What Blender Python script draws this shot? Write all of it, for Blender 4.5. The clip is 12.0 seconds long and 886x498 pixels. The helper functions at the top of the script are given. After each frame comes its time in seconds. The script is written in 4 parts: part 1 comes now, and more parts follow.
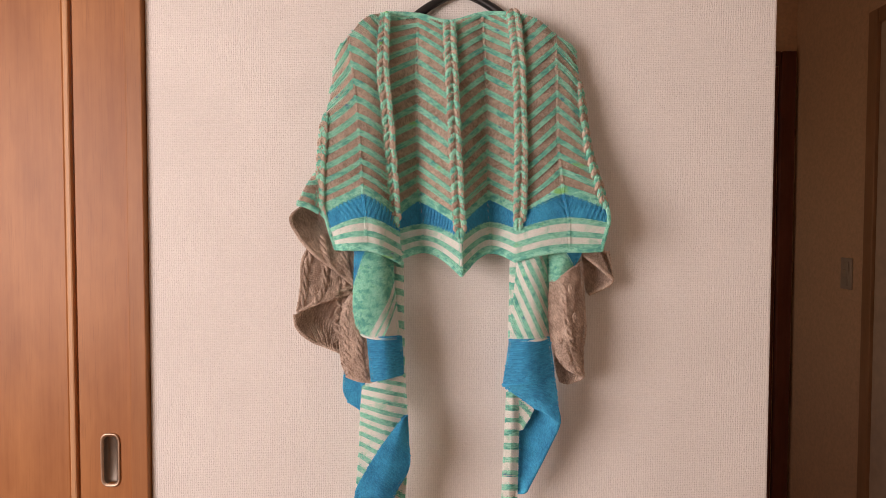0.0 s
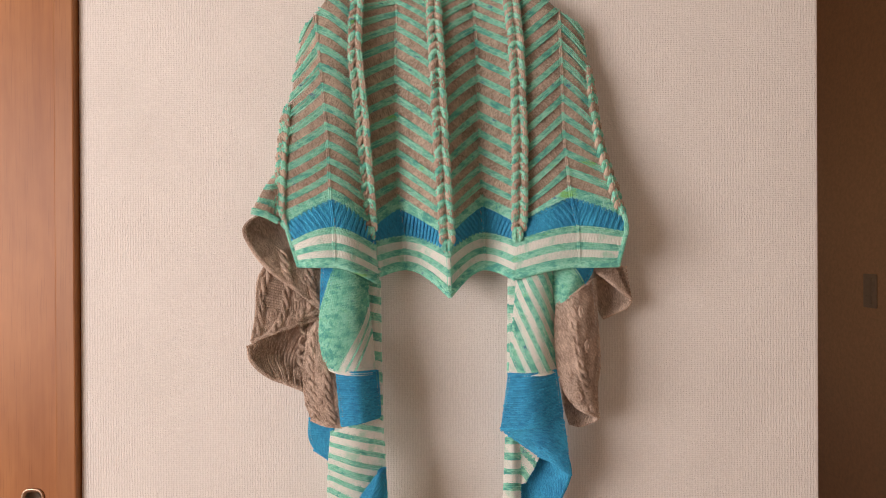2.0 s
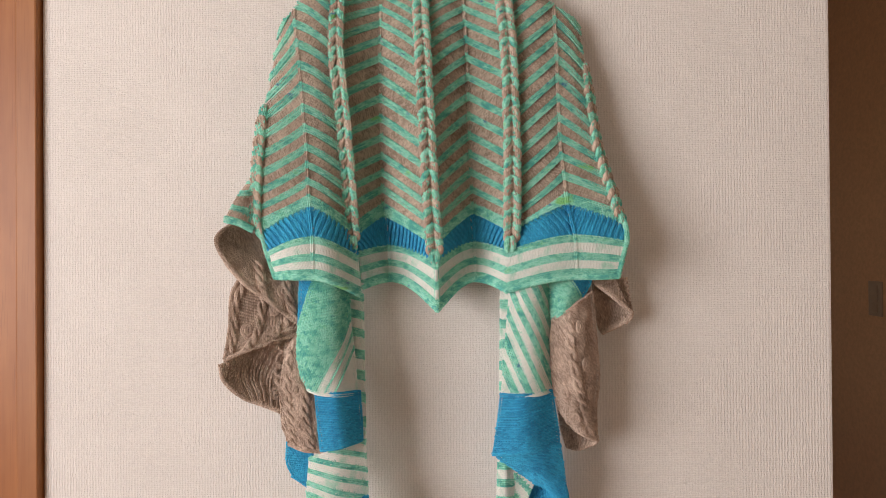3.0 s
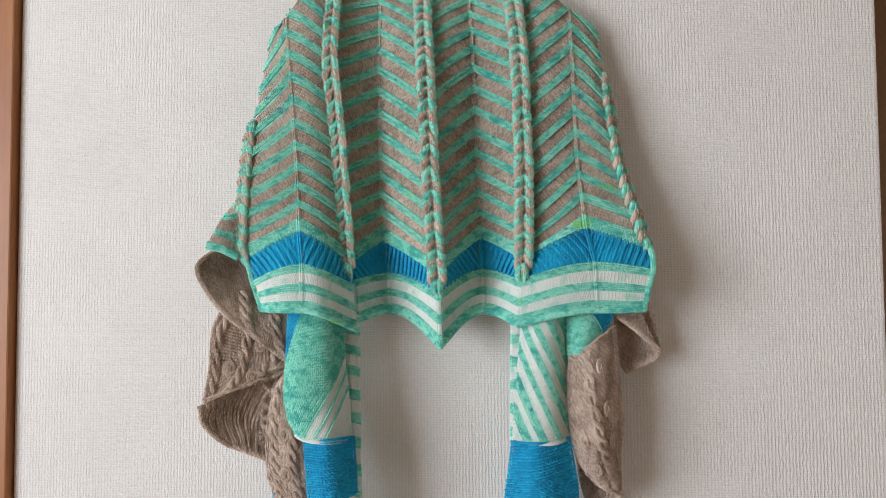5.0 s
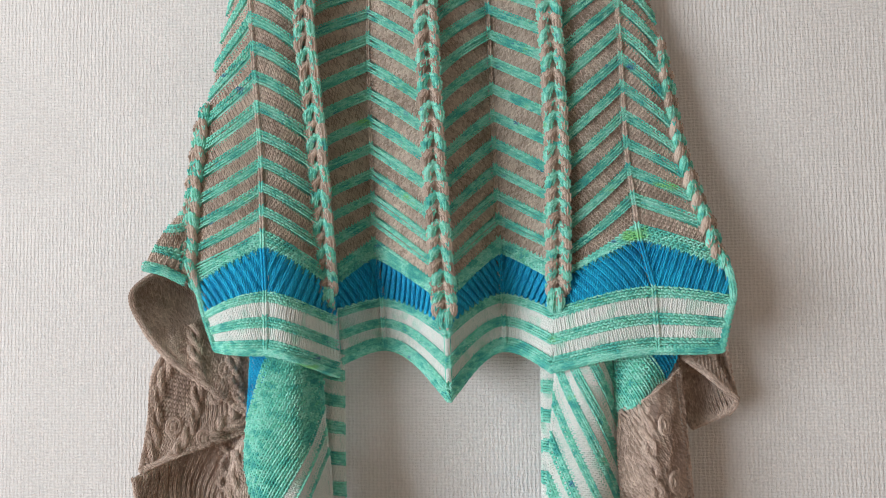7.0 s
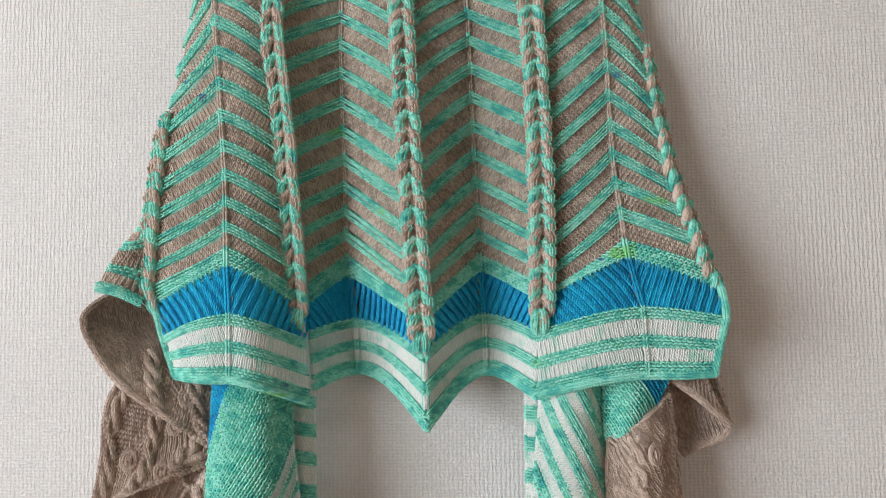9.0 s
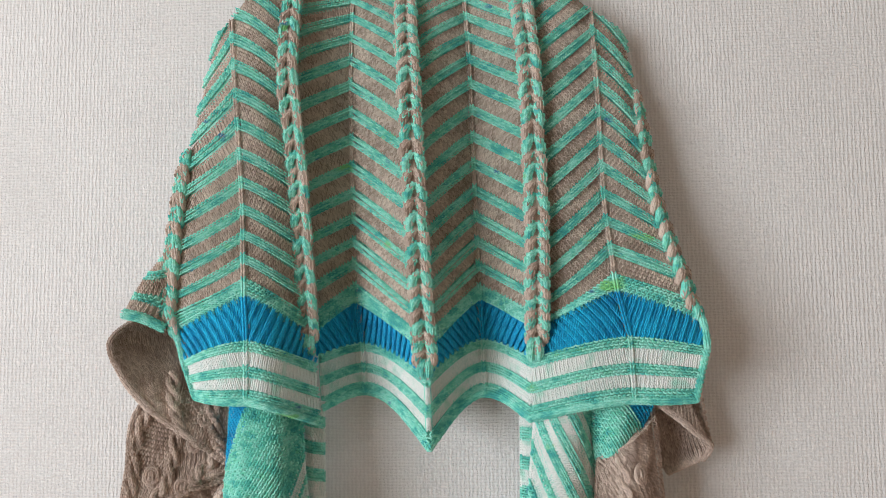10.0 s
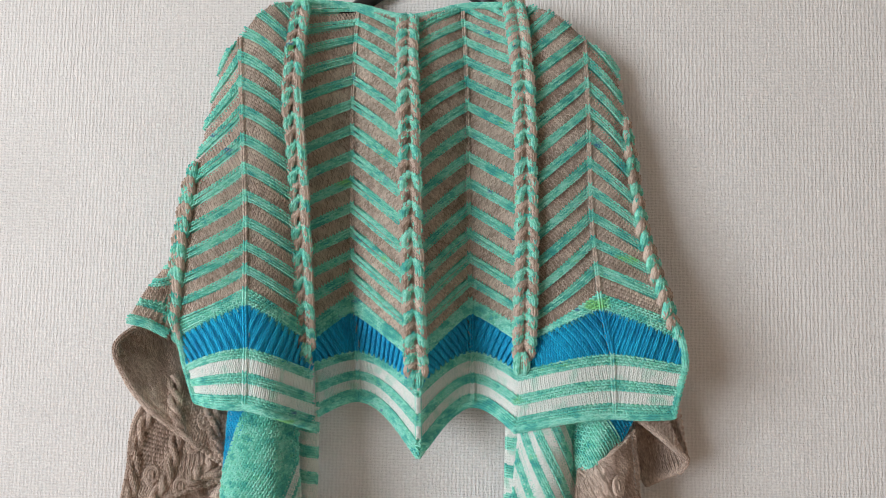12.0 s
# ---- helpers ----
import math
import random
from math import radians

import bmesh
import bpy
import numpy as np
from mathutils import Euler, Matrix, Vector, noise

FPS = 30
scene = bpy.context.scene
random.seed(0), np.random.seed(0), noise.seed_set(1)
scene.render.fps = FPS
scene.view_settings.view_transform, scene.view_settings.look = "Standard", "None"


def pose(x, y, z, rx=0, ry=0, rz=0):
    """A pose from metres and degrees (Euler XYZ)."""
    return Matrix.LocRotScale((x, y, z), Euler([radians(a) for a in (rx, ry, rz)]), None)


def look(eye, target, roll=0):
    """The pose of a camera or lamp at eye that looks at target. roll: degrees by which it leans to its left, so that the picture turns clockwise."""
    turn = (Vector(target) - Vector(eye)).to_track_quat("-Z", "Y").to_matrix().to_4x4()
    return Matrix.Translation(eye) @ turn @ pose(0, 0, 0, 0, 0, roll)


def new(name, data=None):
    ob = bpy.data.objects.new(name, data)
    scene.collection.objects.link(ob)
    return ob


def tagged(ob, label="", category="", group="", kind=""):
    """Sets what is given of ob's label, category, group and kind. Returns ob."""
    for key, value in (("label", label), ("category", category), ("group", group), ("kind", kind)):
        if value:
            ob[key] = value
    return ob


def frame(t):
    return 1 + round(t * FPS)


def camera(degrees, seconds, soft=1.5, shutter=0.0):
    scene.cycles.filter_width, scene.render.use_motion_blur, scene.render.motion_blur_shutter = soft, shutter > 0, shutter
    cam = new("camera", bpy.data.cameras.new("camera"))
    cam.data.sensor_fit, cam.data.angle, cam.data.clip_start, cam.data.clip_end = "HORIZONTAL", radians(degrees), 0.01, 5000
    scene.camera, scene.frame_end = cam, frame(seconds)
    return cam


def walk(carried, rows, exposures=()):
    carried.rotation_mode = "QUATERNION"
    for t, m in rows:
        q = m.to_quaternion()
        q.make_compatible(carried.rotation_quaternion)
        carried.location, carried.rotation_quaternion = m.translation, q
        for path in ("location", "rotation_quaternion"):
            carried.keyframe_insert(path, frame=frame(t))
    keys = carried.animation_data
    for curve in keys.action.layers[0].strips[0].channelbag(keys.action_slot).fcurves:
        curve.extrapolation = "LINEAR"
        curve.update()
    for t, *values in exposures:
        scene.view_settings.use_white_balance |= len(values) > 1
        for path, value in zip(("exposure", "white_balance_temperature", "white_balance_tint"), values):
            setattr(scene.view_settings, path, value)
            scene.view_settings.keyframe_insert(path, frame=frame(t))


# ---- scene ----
cam = camera(71.4, 12.0, 0.8)
PATH = [
    (0, (-0.007, 0.149, 1.391), (-0.098, 2.145, 1.319), 0.1),
    (0.5, (-0.012, 0.175, 1.391), (-0.096, 2.172, 1.332), -0.1),
    (1, (-0.003, 0.221, 1.389), (-0.094, 2.219, 1.351), -0.1),
    (1.5, (0.003, 0.273, 1.389), (-0.079, 2.271, 1.359), -0.2),
    (2, (0.002, 0.327, 1.378), (-0.077, 2.326, 1.372), -0.3),
    (2.5, (0.011, 0.364, 1.384), (-0.074, 2.362, 1.382), -0.3),
    (3, (0.014, 0.389, 1.385), (-0.058, 2.387, 1.396), -0.4),
    (5, (0.026, 0.472, 1.397), (-0.098, 2.467, 1.471), -0.4),
    (5.5, (0.041, 0.521, 1.408), (-0.108, 2.513, 1.496), -0.3),
    (6, (0.052, 0.574, 1.422), (-0.11, 2.566, 1.501), -0.4),
    (6.5, (0.031, 0.617, 1.418), (-0.126, 2.609, 1.491), -0.5),
    (7, (0.013, 0.647, 1.421), (-0.131, 2.64, 1.499), -0.8),
    (9, (0.016, 0.681, 1.432), (-0.073, 2.677, 1.532), -1.0),
    (9.5, (0.018, 0.664, 1.439), (-0.063, 2.66, 1.542), -0.8),
    (10, (0.014, 0.639, 1.457), (-0.068, 2.635, 1.566), -0.6),
    (10.5, (0.017, 0.623, 1.469), (-0.062, 2.619, 1.569), -0.2),
    (11, (0.016, 0.613, 1.471), (-0.061, 2.61, 1.568), 0.3),
    (11.5, (0.016, 0.613, 1.47), (-0.064, 2.609, 1.568), 0.7),
    (12, (0.019, 0.612, 1.472), (-0.056, 2.607, 1.579), 1.0),
]
EXPOSURES = [(0.0, -0.13, 8400, 31), (1.0, -0.13, 8300, 29), (2.0, -0.12, 8150, 25), (2.6, -0.10, 8000, 24), (3.2, -0.05, 7400, 17.5), (4.2, 0.0, 6500, 10), (12.0, 0.0, 6500, 10)]
walk(cam, [(t, look(eye, target, roll)) for t, eye, target, roll in PATH], EXPOSURES)


# ---- world, light ----
world = bpy.data.worlds.new("world")
scene.world = world
world.use_nodes = True
sky = world.node_tree.nodes.new("ShaderNodeTexSky")
sky.sky_type, sky.sun_disc, sky.sun_elevation, sky.sun_rotation = "NISHITA", False, radians(40), radians(200)
backing_node = world.node_tree.nodes["Background"]
backing_node.inputs["Strength"].default_value = 0.10
world.node_tree.links.new(sky.outputs["Color"], backing_node.inputs["Color"])


def area(name, at, target, sx, sy, watts, colour):
    data = bpy.data.lights.new(name, "AREA")
    data.shape, data.size, data.size_y, data.energy, data.color = "RECTANGLE", sx, sy, watts, colour
    ob = new(name, data)
    ob.matrix_world = look(at, target)
    return ob


# daylight of the side window, in the window's opening
area("window_daylight", (-2.24, -0.95, 1.50), (0.6, 0.40, 1.46), 1.60, 1.50, 95.0, (0.855, 0.925, 1.0))
# warm fill lamp added to brighten the hallway, in an invented opening
area("hall_fill", (-0.66, 2.28, 1.45), (1.4, 2.28, 1.40), 0.85, 1.0, 2.2, (1.0, 0.86, 0.70))


# ---- materials ----
def material(name, rough=0.7, metal=0.0):
    m = bpy.data.materials.new(name)
    m.use_nodes = True
    t = m.node_tree
    b = t.nodes["Principled BSDF"]
    b.inputs["Roughness"].default_value, b.inputs["Metallic"].default_value = rough, metal
    return m, t, b


def coords(t, scale=(1, 1, 1), rot=(0, 0, 0)):
    c, mp = t.nodes.new("ShaderNodeTexCoord"), t.nodes.new("ShaderNodeMapping")
    mp.inputs["Scale"].default_value, mp.inputs["Rotation"].default_value = scale, rot
    t.links.new(c.outputs["Object"], mp.inputs["Vector"])
    return mp.outputs["Vector"]


def noise_tex(t, vec, scale, detail=3.0, rough=0.55):
    n = t.nodes.new("ShaderNodeTexNoise")
    n.inputs["Scale"].default_value, n.inputs["Detail"].default_value, n.inputs["Roughness"].default_value = scale, detail, rough
    t.links.new(vec, n.inputs["Vector"])
    return n.outputs["Fac"]


def ramp(t, fac, stops):
    r = t.nodes.new("ShaderNodeValToRGB")
    while len(r.color_ramp.elements) < len(stops):
        r.color_ramp.elements.new(0.5)
    for e, (p, c) in zip(r.color_ramp.elements, stops):
        e.position, e.color = p, (*c, 1)
    t.links.new(fac, r.inputs["Fac"])
    return r.outputs["Color"]


def mix(t, fac, a, b, kind="MIX"):
    m = t.nodes.new("ShaderNodeMix")
    m.data_type, m.blend_type = "RGBA", kind
    for socket, value in ((m.inputs[0], fac), (m.inputs[6], a), (m.inputs[7], b)):
        if isinstance(value, (int, float)):
            socket.default_value = value
        elif isinstance(value, tuple):
            socket.default_value = (*value, 1)
        else:
            t.links.new(value, socket)
    return m.outputs[2]


def bump(t, b, height, strength, distance):
    n = t.nodes.new("ShaderNodeBump")
    n.inputs["Strength"].default_value, n.inputs["Distance"].default_value = strength, distance
    t.links.new(height, n.inputs["Height"])
    t.links.new(n.outputs["Normal"], b.inputs["Normal"])


def maths(t, op, a, c):
    n = t.nodes.new("ShaderNodeMath")
    n.operation = op
    for socket, value in ((n.inputs[0], a), (n.inputs[1], c)):
        if isinstance(value, (int, float)):
            socket.default_value = value
        else:
            t.links.new(value, socket)
    return n.outputs[0]


def yarn(name, stops, spread, scale=28.0, stretch=(1, 1, 1), flecks=()):
    """Wool: a dye that drifts along the yarn, a little difference from loop to loop, and fuzz. flecks: (colour, noise scale, from, to)."""
    m, t, b = material(name, 0.92)
    dye = noise_tex(t, coords(t, stretch), scale, 2.5, 0.65)
    geo = t.nodes.new("ShaderNodeNewGeometry")
    loop = maths(t, "MULTIPLY_ADD", geo.outputs["Random Per Island"], spread)
    t.nodes[-1].inputs[2].default_value = -spread / 2
    base = ramp(t, maths(t, "ADD", dye, loop), stops)
    for colour, size, lo, hi in flecks:
        where = ramp(t, noise_tex(t, coords(t, stretch), size, 1.5, 0.6), [(lo, (0, 0, 0)), (hi, (0.85, 0.85, 0.85))])
        base = mix(t, where, base, colour)
    fuzz = noise_tex(t, coords(t), 1500.0, 2.0, 0.7)
    tone = ramp(t, fuzz, [(0.3, (0.80, 0.80, 0.80)), (0.7, (1.10, 1.10, 1.10))])
    t.links.new(mix(t, 1.0, base, tone, "MULTIPLY"), b.inputs["Base Color"])
    b.inputs["Sheen Weight"].default_value, b.inputs["Sheen Roughness"].default_value = 0.10, 0.6
    b.inputs["Specular IOR Level"].default_value = 0.15
    bump(t, b, fuzz, 0.5, 0.0006)
    return m


MINT = yarn("mint_wool", [(0.30, (0.085, 0.51, 0.47)), (0.40, (0.15, 0.65, 0.53)), (0.48, (0.26, 0.80, 0.64)), (0.56, (0.43, 0.92, 0.78)), (0.64, (0.22, 0.76, 0.55)), (0.74, (0.11, 0.56, 0.53))], 0.14, 38.0, (1.0, 1.0, 1.8),
            [((0.07, 0.20, 0.42), 42.0, 0.69, 0.76), ((0.27, 0.72, 0.22), 31.0, 0.69, 0.77)])
BROWN = yarn("taupe_wool", [(0.25, (0.37, 0.268, 0.208)), (0.50, (0.60, 0.457, 0.372)), (0.78, (0.83, 0.675, 0.568))], 0.40)
BLUE = yarn("blue_wool", [(0.20, (0.004, 0.27, 0.55)), (0.80, (0.020, 0.60, 0.90))], 0.38)
WHITE = yarn("white_wool", [(0.25, (0.80, 0.87, 0.81)), (0.50, (0.96, 0.96, 0.91))], 0.40, flecks=[((0.45, 0.80, 0.65), 55.0, 0.56, 0.76)])
YARNS = [MINT, BROWN, BLUE, WHITE]
mint, brown, blue, white = range(4)


def wallpaper():
    m, t, b = material("wallpaper", 0.85)
    cords = []
    for axis, scale, stretch in (("X", 74.0, (1.0, 1.0, 0.40)), ("Z", 98.0, (0.36, 1.0, 1.0))):
        w = t.nodes.new("ShaderNodeTexWave")
        w.wave_type, w.bands_direction, w.wave_profile = "BANDS", axis, "SIN"
        for key, value in (("Scale", scale), ("Distortion", 4.2), ("Detail", 2.5), ("Detail Scale", 3.6), ("Detail Roughness", 0.7)):
            w.inputs[key].default_value = value
        t.links.new(coords(t, stretch), w.inputs["Vector"])
        cords.append(w.outputs["Fac"])
    up, across = cords
    grit = noise_tex(t, coords(t, (1.0, 1.0, 0.45)), 620.0, 2.0, 0.6)
    patchy = noise_tex(t, coords(t), 9.0, 3.0, 0.6)
    where = noise_tex(t, coords(t), 4.0, 2.0, 0.5)
    part_up = ramp(t, where, [(0.38, (0.40, 0.40, 0.40)), (0.62, (0.78, 0.78, 0.78))])
    weave = mix(t, 0.45, mix(t, part_up, across, up), grit)
    tone = ramp(t, patchy, [(0.3, (0.735, 0.705, 0.675)), (0.7, (0.770, 0.742, 0.712))])
    shade = ramp(t, weave, [(0.2, (0.91, 0.905, 0.90)), (0.7, (1.05, 1.05, 1.05))])
    t.links.new(mix(t, 1.0, tone, shade, "MULTIPLY"), b.inputs["Base Color"])
    b.inputs["Specular IOR Level"].default_value = 0.25
    bump(t, b, weave, 0.8, 0.0013)
    return m


def wood(name, dark, light, rough=0.45, rot=(0, 0, 0), gloss=0.35):
    m, t, b = material(name, rough)
    grain = noise_tex(t, coords(t, (1.0, 1.0, 0.035), rot), 120.0, 4.0, 0.6)
    broad = noise_tex(t, coords(t, (1.0, 1.0, 0.32), rot), 11.0, 4.0, 0.62)
    pores = noise_tex(t, coords(t, (1.0, 1.0, 0.02), rot), 520.0, 2.0, 0.6)
    f = maths(t, "ADD", maths(t, "MULTIPLY", grain, 0.25), maths(t, "MULTIPLY", broad, 0.75))
    base = ramp(t, f, [(0.34, dark), (0.66, light)])
    dots = ramp(t, pores, [(0.30, (0.72, 0.70, 0.68)), (0.42, (1, 1, 1))])
    t.links.new(mix(t, 0.6, base, mix(t, 1.0, base, dots, "MULTIPLY")), b.inputs["Base Color"])
    b.inputs["Specular IOR Level"].default_value = gloss
    bump(t, b, pores, 0.15, 0.0006)
    return m


def plain(name, colour, rough=0.6, metal=0.0, vary=0.08, scale=30.0):
    m, t, b = material(name, rough, metal)
    f = noise_tex(t, coords(t), scale, 4.0, 0.6)
    lo, hi = tuple(c * (1 - vary) for c in colour), tuple(min(1, c * (1 + vary)) for c in colour)
    t.links.new(ramp(t, f, [(0.35, lo), (0.65, hi)]), b.inputs["Base Color"])
    bump(t, b, noise_tex(t, coords(t), scale * 14, 2.0), 0.1, 0.0005)
    return m


PAPER = wallpaper()
DOOR_WOOD = wood("orange_wood", (0.29, 0.100, 0.031), (0.41, 0.162, 0.056))
TRIM_WOOD = wood("trim_wood", (0.29, 0.105, 0.036), (0.39, 0.160, 0.060))
# door wood made paler to paint the highlight along lit edges
LIT_EDGE_WOOD = wood("lit_edge_wood", (0.44, 0.21, 0.10), (0.55, 0.29, 0.15))
DARK_WOOD = wood("dark_wood", (0.10, 0.026, 0.014), (0.17, 0.05, 0.028))
HALL_WOOD = wood("hall_wood", (0.30, 0.16, 0.08), (0.40, 0.22, 0.12))
FLOOR_WOOD = wood("floor_wood", (0.22, 0.10, 0.045), (0.36, 0.18, 0.085), 0.4, (0, radians(90), 0))
# the brown takes in warm light bounced off the hallway's wood
WARMED_HALL_PAPER = plain("warmed_hall_paper", (0.66, 0.43, 0.27), 0.85, scale=80.0)
# unseen ceiling and walls: tones picked to hold back the room's fill light
CEIL = plain("toned_ceiling", (0.52, 0.46, 0.39), 0.8, scale=60.0)
TONED_PAPER = plain("toned_paper", (0.52, 0.46, 0.39), 0.85, scale=70.0)
BLACK = plain("black_plastic", (0.012, 0.011, 0.012), 0.38)
STEEL = plain("nickel", (0.55, 0.50, 0.43), 0.32, 1.0)
BRONZE = plain("bronze", (0.20, 0.16, 0.13), 0.50, 0.6)
RIM = plain("brown_bronze", (0.42, 0.30, 0.22), 0.42, 0.9)
BEIGE = plain("beige_door", (0.52, 0.40, 0.30), 0.6)
SWITCH = plain("switch_plastic", (0.40, 0.33, 0.26), 0.4)
FRAME_WHITE = plain("window_frame_paint", (0.7, 0.7, 0.7), 0.5)


# ---- building blocks ----
def part(name, bm, mat, parent=None, label="", smooth=False):
    me = bpy.data.meshes.new(name)
    bm.normal_update()
    bm.to_mesh(me)
    bm.free()
    for m in mat if isinstance(mat, list) else [mat]:
        me.materials.append(m)
    for p in me.polygons:
        p.use_smooth = smooth
    ob = new(name, me)
    ob.parent = parent
    return tagged(ob, label)


def box(x0, x1, y0, y1, z0, z1, r=0.0, bm=None, seg=2):
    bm = bm or bmesh.new()
    vs = bmesh.ops.create_cube(bm, size=1.0)["verts"]
    for v in vs:
        v.co = Vector(((x0 + x1) / 2 + v.co.x * (x1 - x0), (y0 + y1) / 2 + v.co.y * (y1 - y0), (z0 + z1) / 2 + v.co.z * (z1 - z0)))
    if r:
        bmesh.ops.bevel(bm, geom=list({e for v in vs for e in v.link_edges}), offset=r, segments=seg, affect="EDGES", profile=0.5)
    return bm


def structure(name, bm, mat, label, smooth=False):
    return tagged(part(name, bm, mat, None, label, smooth), kind="structure")


def tube(path, radius, sides=8, bm=None, flat=1.0):
    """A closed tube along points; flat squashes it in depth."""
    bm = bm or bmesh.new()
    path = [Vector(p) for p in path]
    rings = []
    for i, p in enumerate(path):
        d = (path[min(i + 1, len(path) - 1)] - path[max(i - 1, 0)]).normalized()
        side = d.cross(Vector((0, 1, 0)))
        side = side.normalized() if side.length > 1e-4 else Vector((1, 0, 0))
        depth = side.cross(d).normalized()
        r = radius[i] if isinstance(radius, list) else radius
        rings.append([bm.verts.new(p + r * (math.cos(a) * side + flat * math.sin(a) * depth)) for a in (2 * math.pi * k / sides for k in range(sides))])
    for a, b in zip(rings, rings[1:]):
        for k in range(sides):
            bm.faces.new((a[k], a[(k + 1) % sides], b[(k + 1) % sides], b[k]))
    bm.faces.new(rings[0][::-1])
    bm.faces.new(rings[-1])
    return bm


# ---- the room ----
WALL = 1.292            # face of the papered wall
WEST, EAST, SOUTH, TOP, DEEP = -2.30, 1.432, -2.60, 2.42, 2.98
LEFT, RIGHT = -0.620, 0.539      # the papered wall's ends
structure("wall_north", box(LEFT, RIGHT, WALL, WALL + 0.13, 0, TOP, 0.004), PAPER, "cream woven-texture wallpapered wall between a sliding door and a hallway")
structure("wall_over_door", box(-1.55, LEFT, WALL, WALL + 0.13, 2.06, TOP), PAPER, "cream wallpapered wall above the sliding door")
structure("wall_beside_door", box(WEST, -1.55, WALL, WALL + 0.13, 0, TOP), PAPER, "cream wallpapered wall beside the sliding door")
bm = box(WEST - 0.12, WEST, SOUTH, -1.80, 0, TOP)
box(WEST - 0.12, WEST, 0.30, WALL + 0.13, 0, TOP, bm=bm)
box(WEST - 0.12, WEST, -1.80, 0.30, 0, 0.35, bm=bm)
box(WEST - 0.12, WEST, -1.80, 0.30, 2.28, TOP, bm=bm)
structure("wall_west", bm, PAPER, "cream wallpapered side wall with a window opening")
structure("wall_east", box(EAST, EAST + 0.12, SOUTH, 1.40, 0, TOP), TONED_PAPER, "plain unseen side wall, beige to limit bounced light")
structure("wall_hall_east", box(EAST, EAST + 0.12, 1.40, DEEP + 0.12, 0, TOP), WARMED_HALL_PAPER, "dim hallway wall with a light switch, its brown colour holding warm bounced light")
structure("wall_hall_end", box(-0.60, EAST, DEEP, DEEP + 0.12, 0, TOP), WARMED_HALL_PAPER, "dim end wall of the hallway")
# unseen side wall; its opening is added to let fill light in
bm = box(-0.72, -0.60, WALL + 0.13, 1.80, 0, TOP)
box(-0.72, -0.60, 2.75, DEEP + 0.12, 0, TOP, bm=bm)
box(-0.72, -0.60, 1.80, 2.75, 0, 0.90, bm=bm)
box(-0.72, -0.60, 1.80, 2.75, 2.00, TOP, bm=bm)
structure("wall_hall_side", bm, PAPER, "plain unseen hallway side wall with an opening added for the fill lamp")
structure("wall_south", box(WEST, EAST, SOUTH - 0.12, SOUTH, 0, TOP), TONED_PAPER, "plain unseen back wall, beige to limit bounced light")
structure("floor", box(WEST - 0.12, EAST + 0.12, SOUTH - 0.12, DEEP + 0.12, -0.10, 0), FLOOR_WOOD, "brown wooden floor")
structure("ceiling", box(WEST - 0.12, EAST + 0.12, SOUTH - 0.12, DEEP + 0.12, TOP, TOP + 0.10), CEIL, "plain unseen ceiling, beige to limit bounced light")

# sliding door, its casing and its recessed pull
door = tagged(new("door_1"), "orange-brown wooden sliding door with a recessed metal pull", "door", kind="structure")
part("panel", box(-1.52, -0.7855, 1.302, 1.330, 0.01, 2.03, 0.0035), DOOR_WOOD, door)
HX, HZ = -0.7035, 0.938
bm = box(-0.7640, HX - 0.0135, 1.2985, 1.330, 0.01, 2.03)
box(HX + 0.0135, -0.6535, 1.2985, 1.330, 0.01, 2.03, bm=bm)
box(HX - 0.0135, HX + 0.0135, 1.2985, 1.330, 0.01, HZ - 0.046, bm=bm)
box(HX - 0.0135, HX + 0.0135, 1.2985, 1.330, HZ + 0.046, 2.03, bm=bm)
stile = part("stile", bm, DOOR_WOOD, door)
# thin beads whose pale colour stands for the edges' highlights
part("bead", box(-0.7850, -0.7728, 1.2985, 1.310, 0.01, 2.03, 0.0030), LIT_EDGE_WOOD, door, "rounded bead in paler wood that paints a lit edge")
part("bead", box(-0.6568, -0.6532, 1.2945, 1.310, 0.01, 2.03, 0.0012), LIT_EDGE_WOOD, door, "rounded bead in paler wood that paints a lit edge")
part("groove", box(-0.7725, -0.7630, 1.3075, 1.326, 0.01, 2.03), DOOR_WOOD, door, "sunken groove between panel and stile")


def stadium(x, z, half, tall, r_scale, y, n=10):
    """Points of an upright rounded slot about (x, z)."""
    r, pts = half * r_scale, []
    for cz, a0 in ((z + tall - half, 0.0), (z - tall + half, math.pi)):
        for i in range(n + 1):      # flattened ends
            a = a0 + math.pi * i / n
            c, s = math.cos(a), math.sin(a)
            pts.append((x + r * math.copysign(abs(c) ** 0.62, c), y, cz + r * math.copysign(abs(s) ** 0.85, s)))
    return pts


def loft(loops, cap=True):
    bm = bmesh.new()
    rings = [[bm.verts.new(p) for p in l] for l in loops]
    for a, b in zip(rings, rings[1:]):
        for k in range(len(a)):
            bm.faces.new((a[k], a[(k + 1) % len(a)], b[(k + 1) % len(a)], b[k]))
    if cap:
        bm.faces.new(rings[-1])
    return bm


pull = part("pull_rim", loft([stadium(HX, HZ, 0.0195, 0.0530, k, y) for k, y in ((1.0, 1.2986), (1.0, 1.2966), (0.96, 1.2955), (0.88, 1.2955), (0.80, 1.2960), (0.68, 1.2982))], False), RIM, door, "rounded brown bronze rim of the pull", True)
part("pull_cup", loft([stadium(HX, HZ, 0.0195, 0.0530, k, y) for k, y in ((0.69, 1.2975), (0.68, 1.2990), (0.665, 1.3060), (0.58, 1.3090))]), BRONZE, pull, "dark bronze cup", True)
casing = tagged(new("door_casing"), "orange-brown wooden door casing standing proud of the wallpaper", "casing", kind="structure")
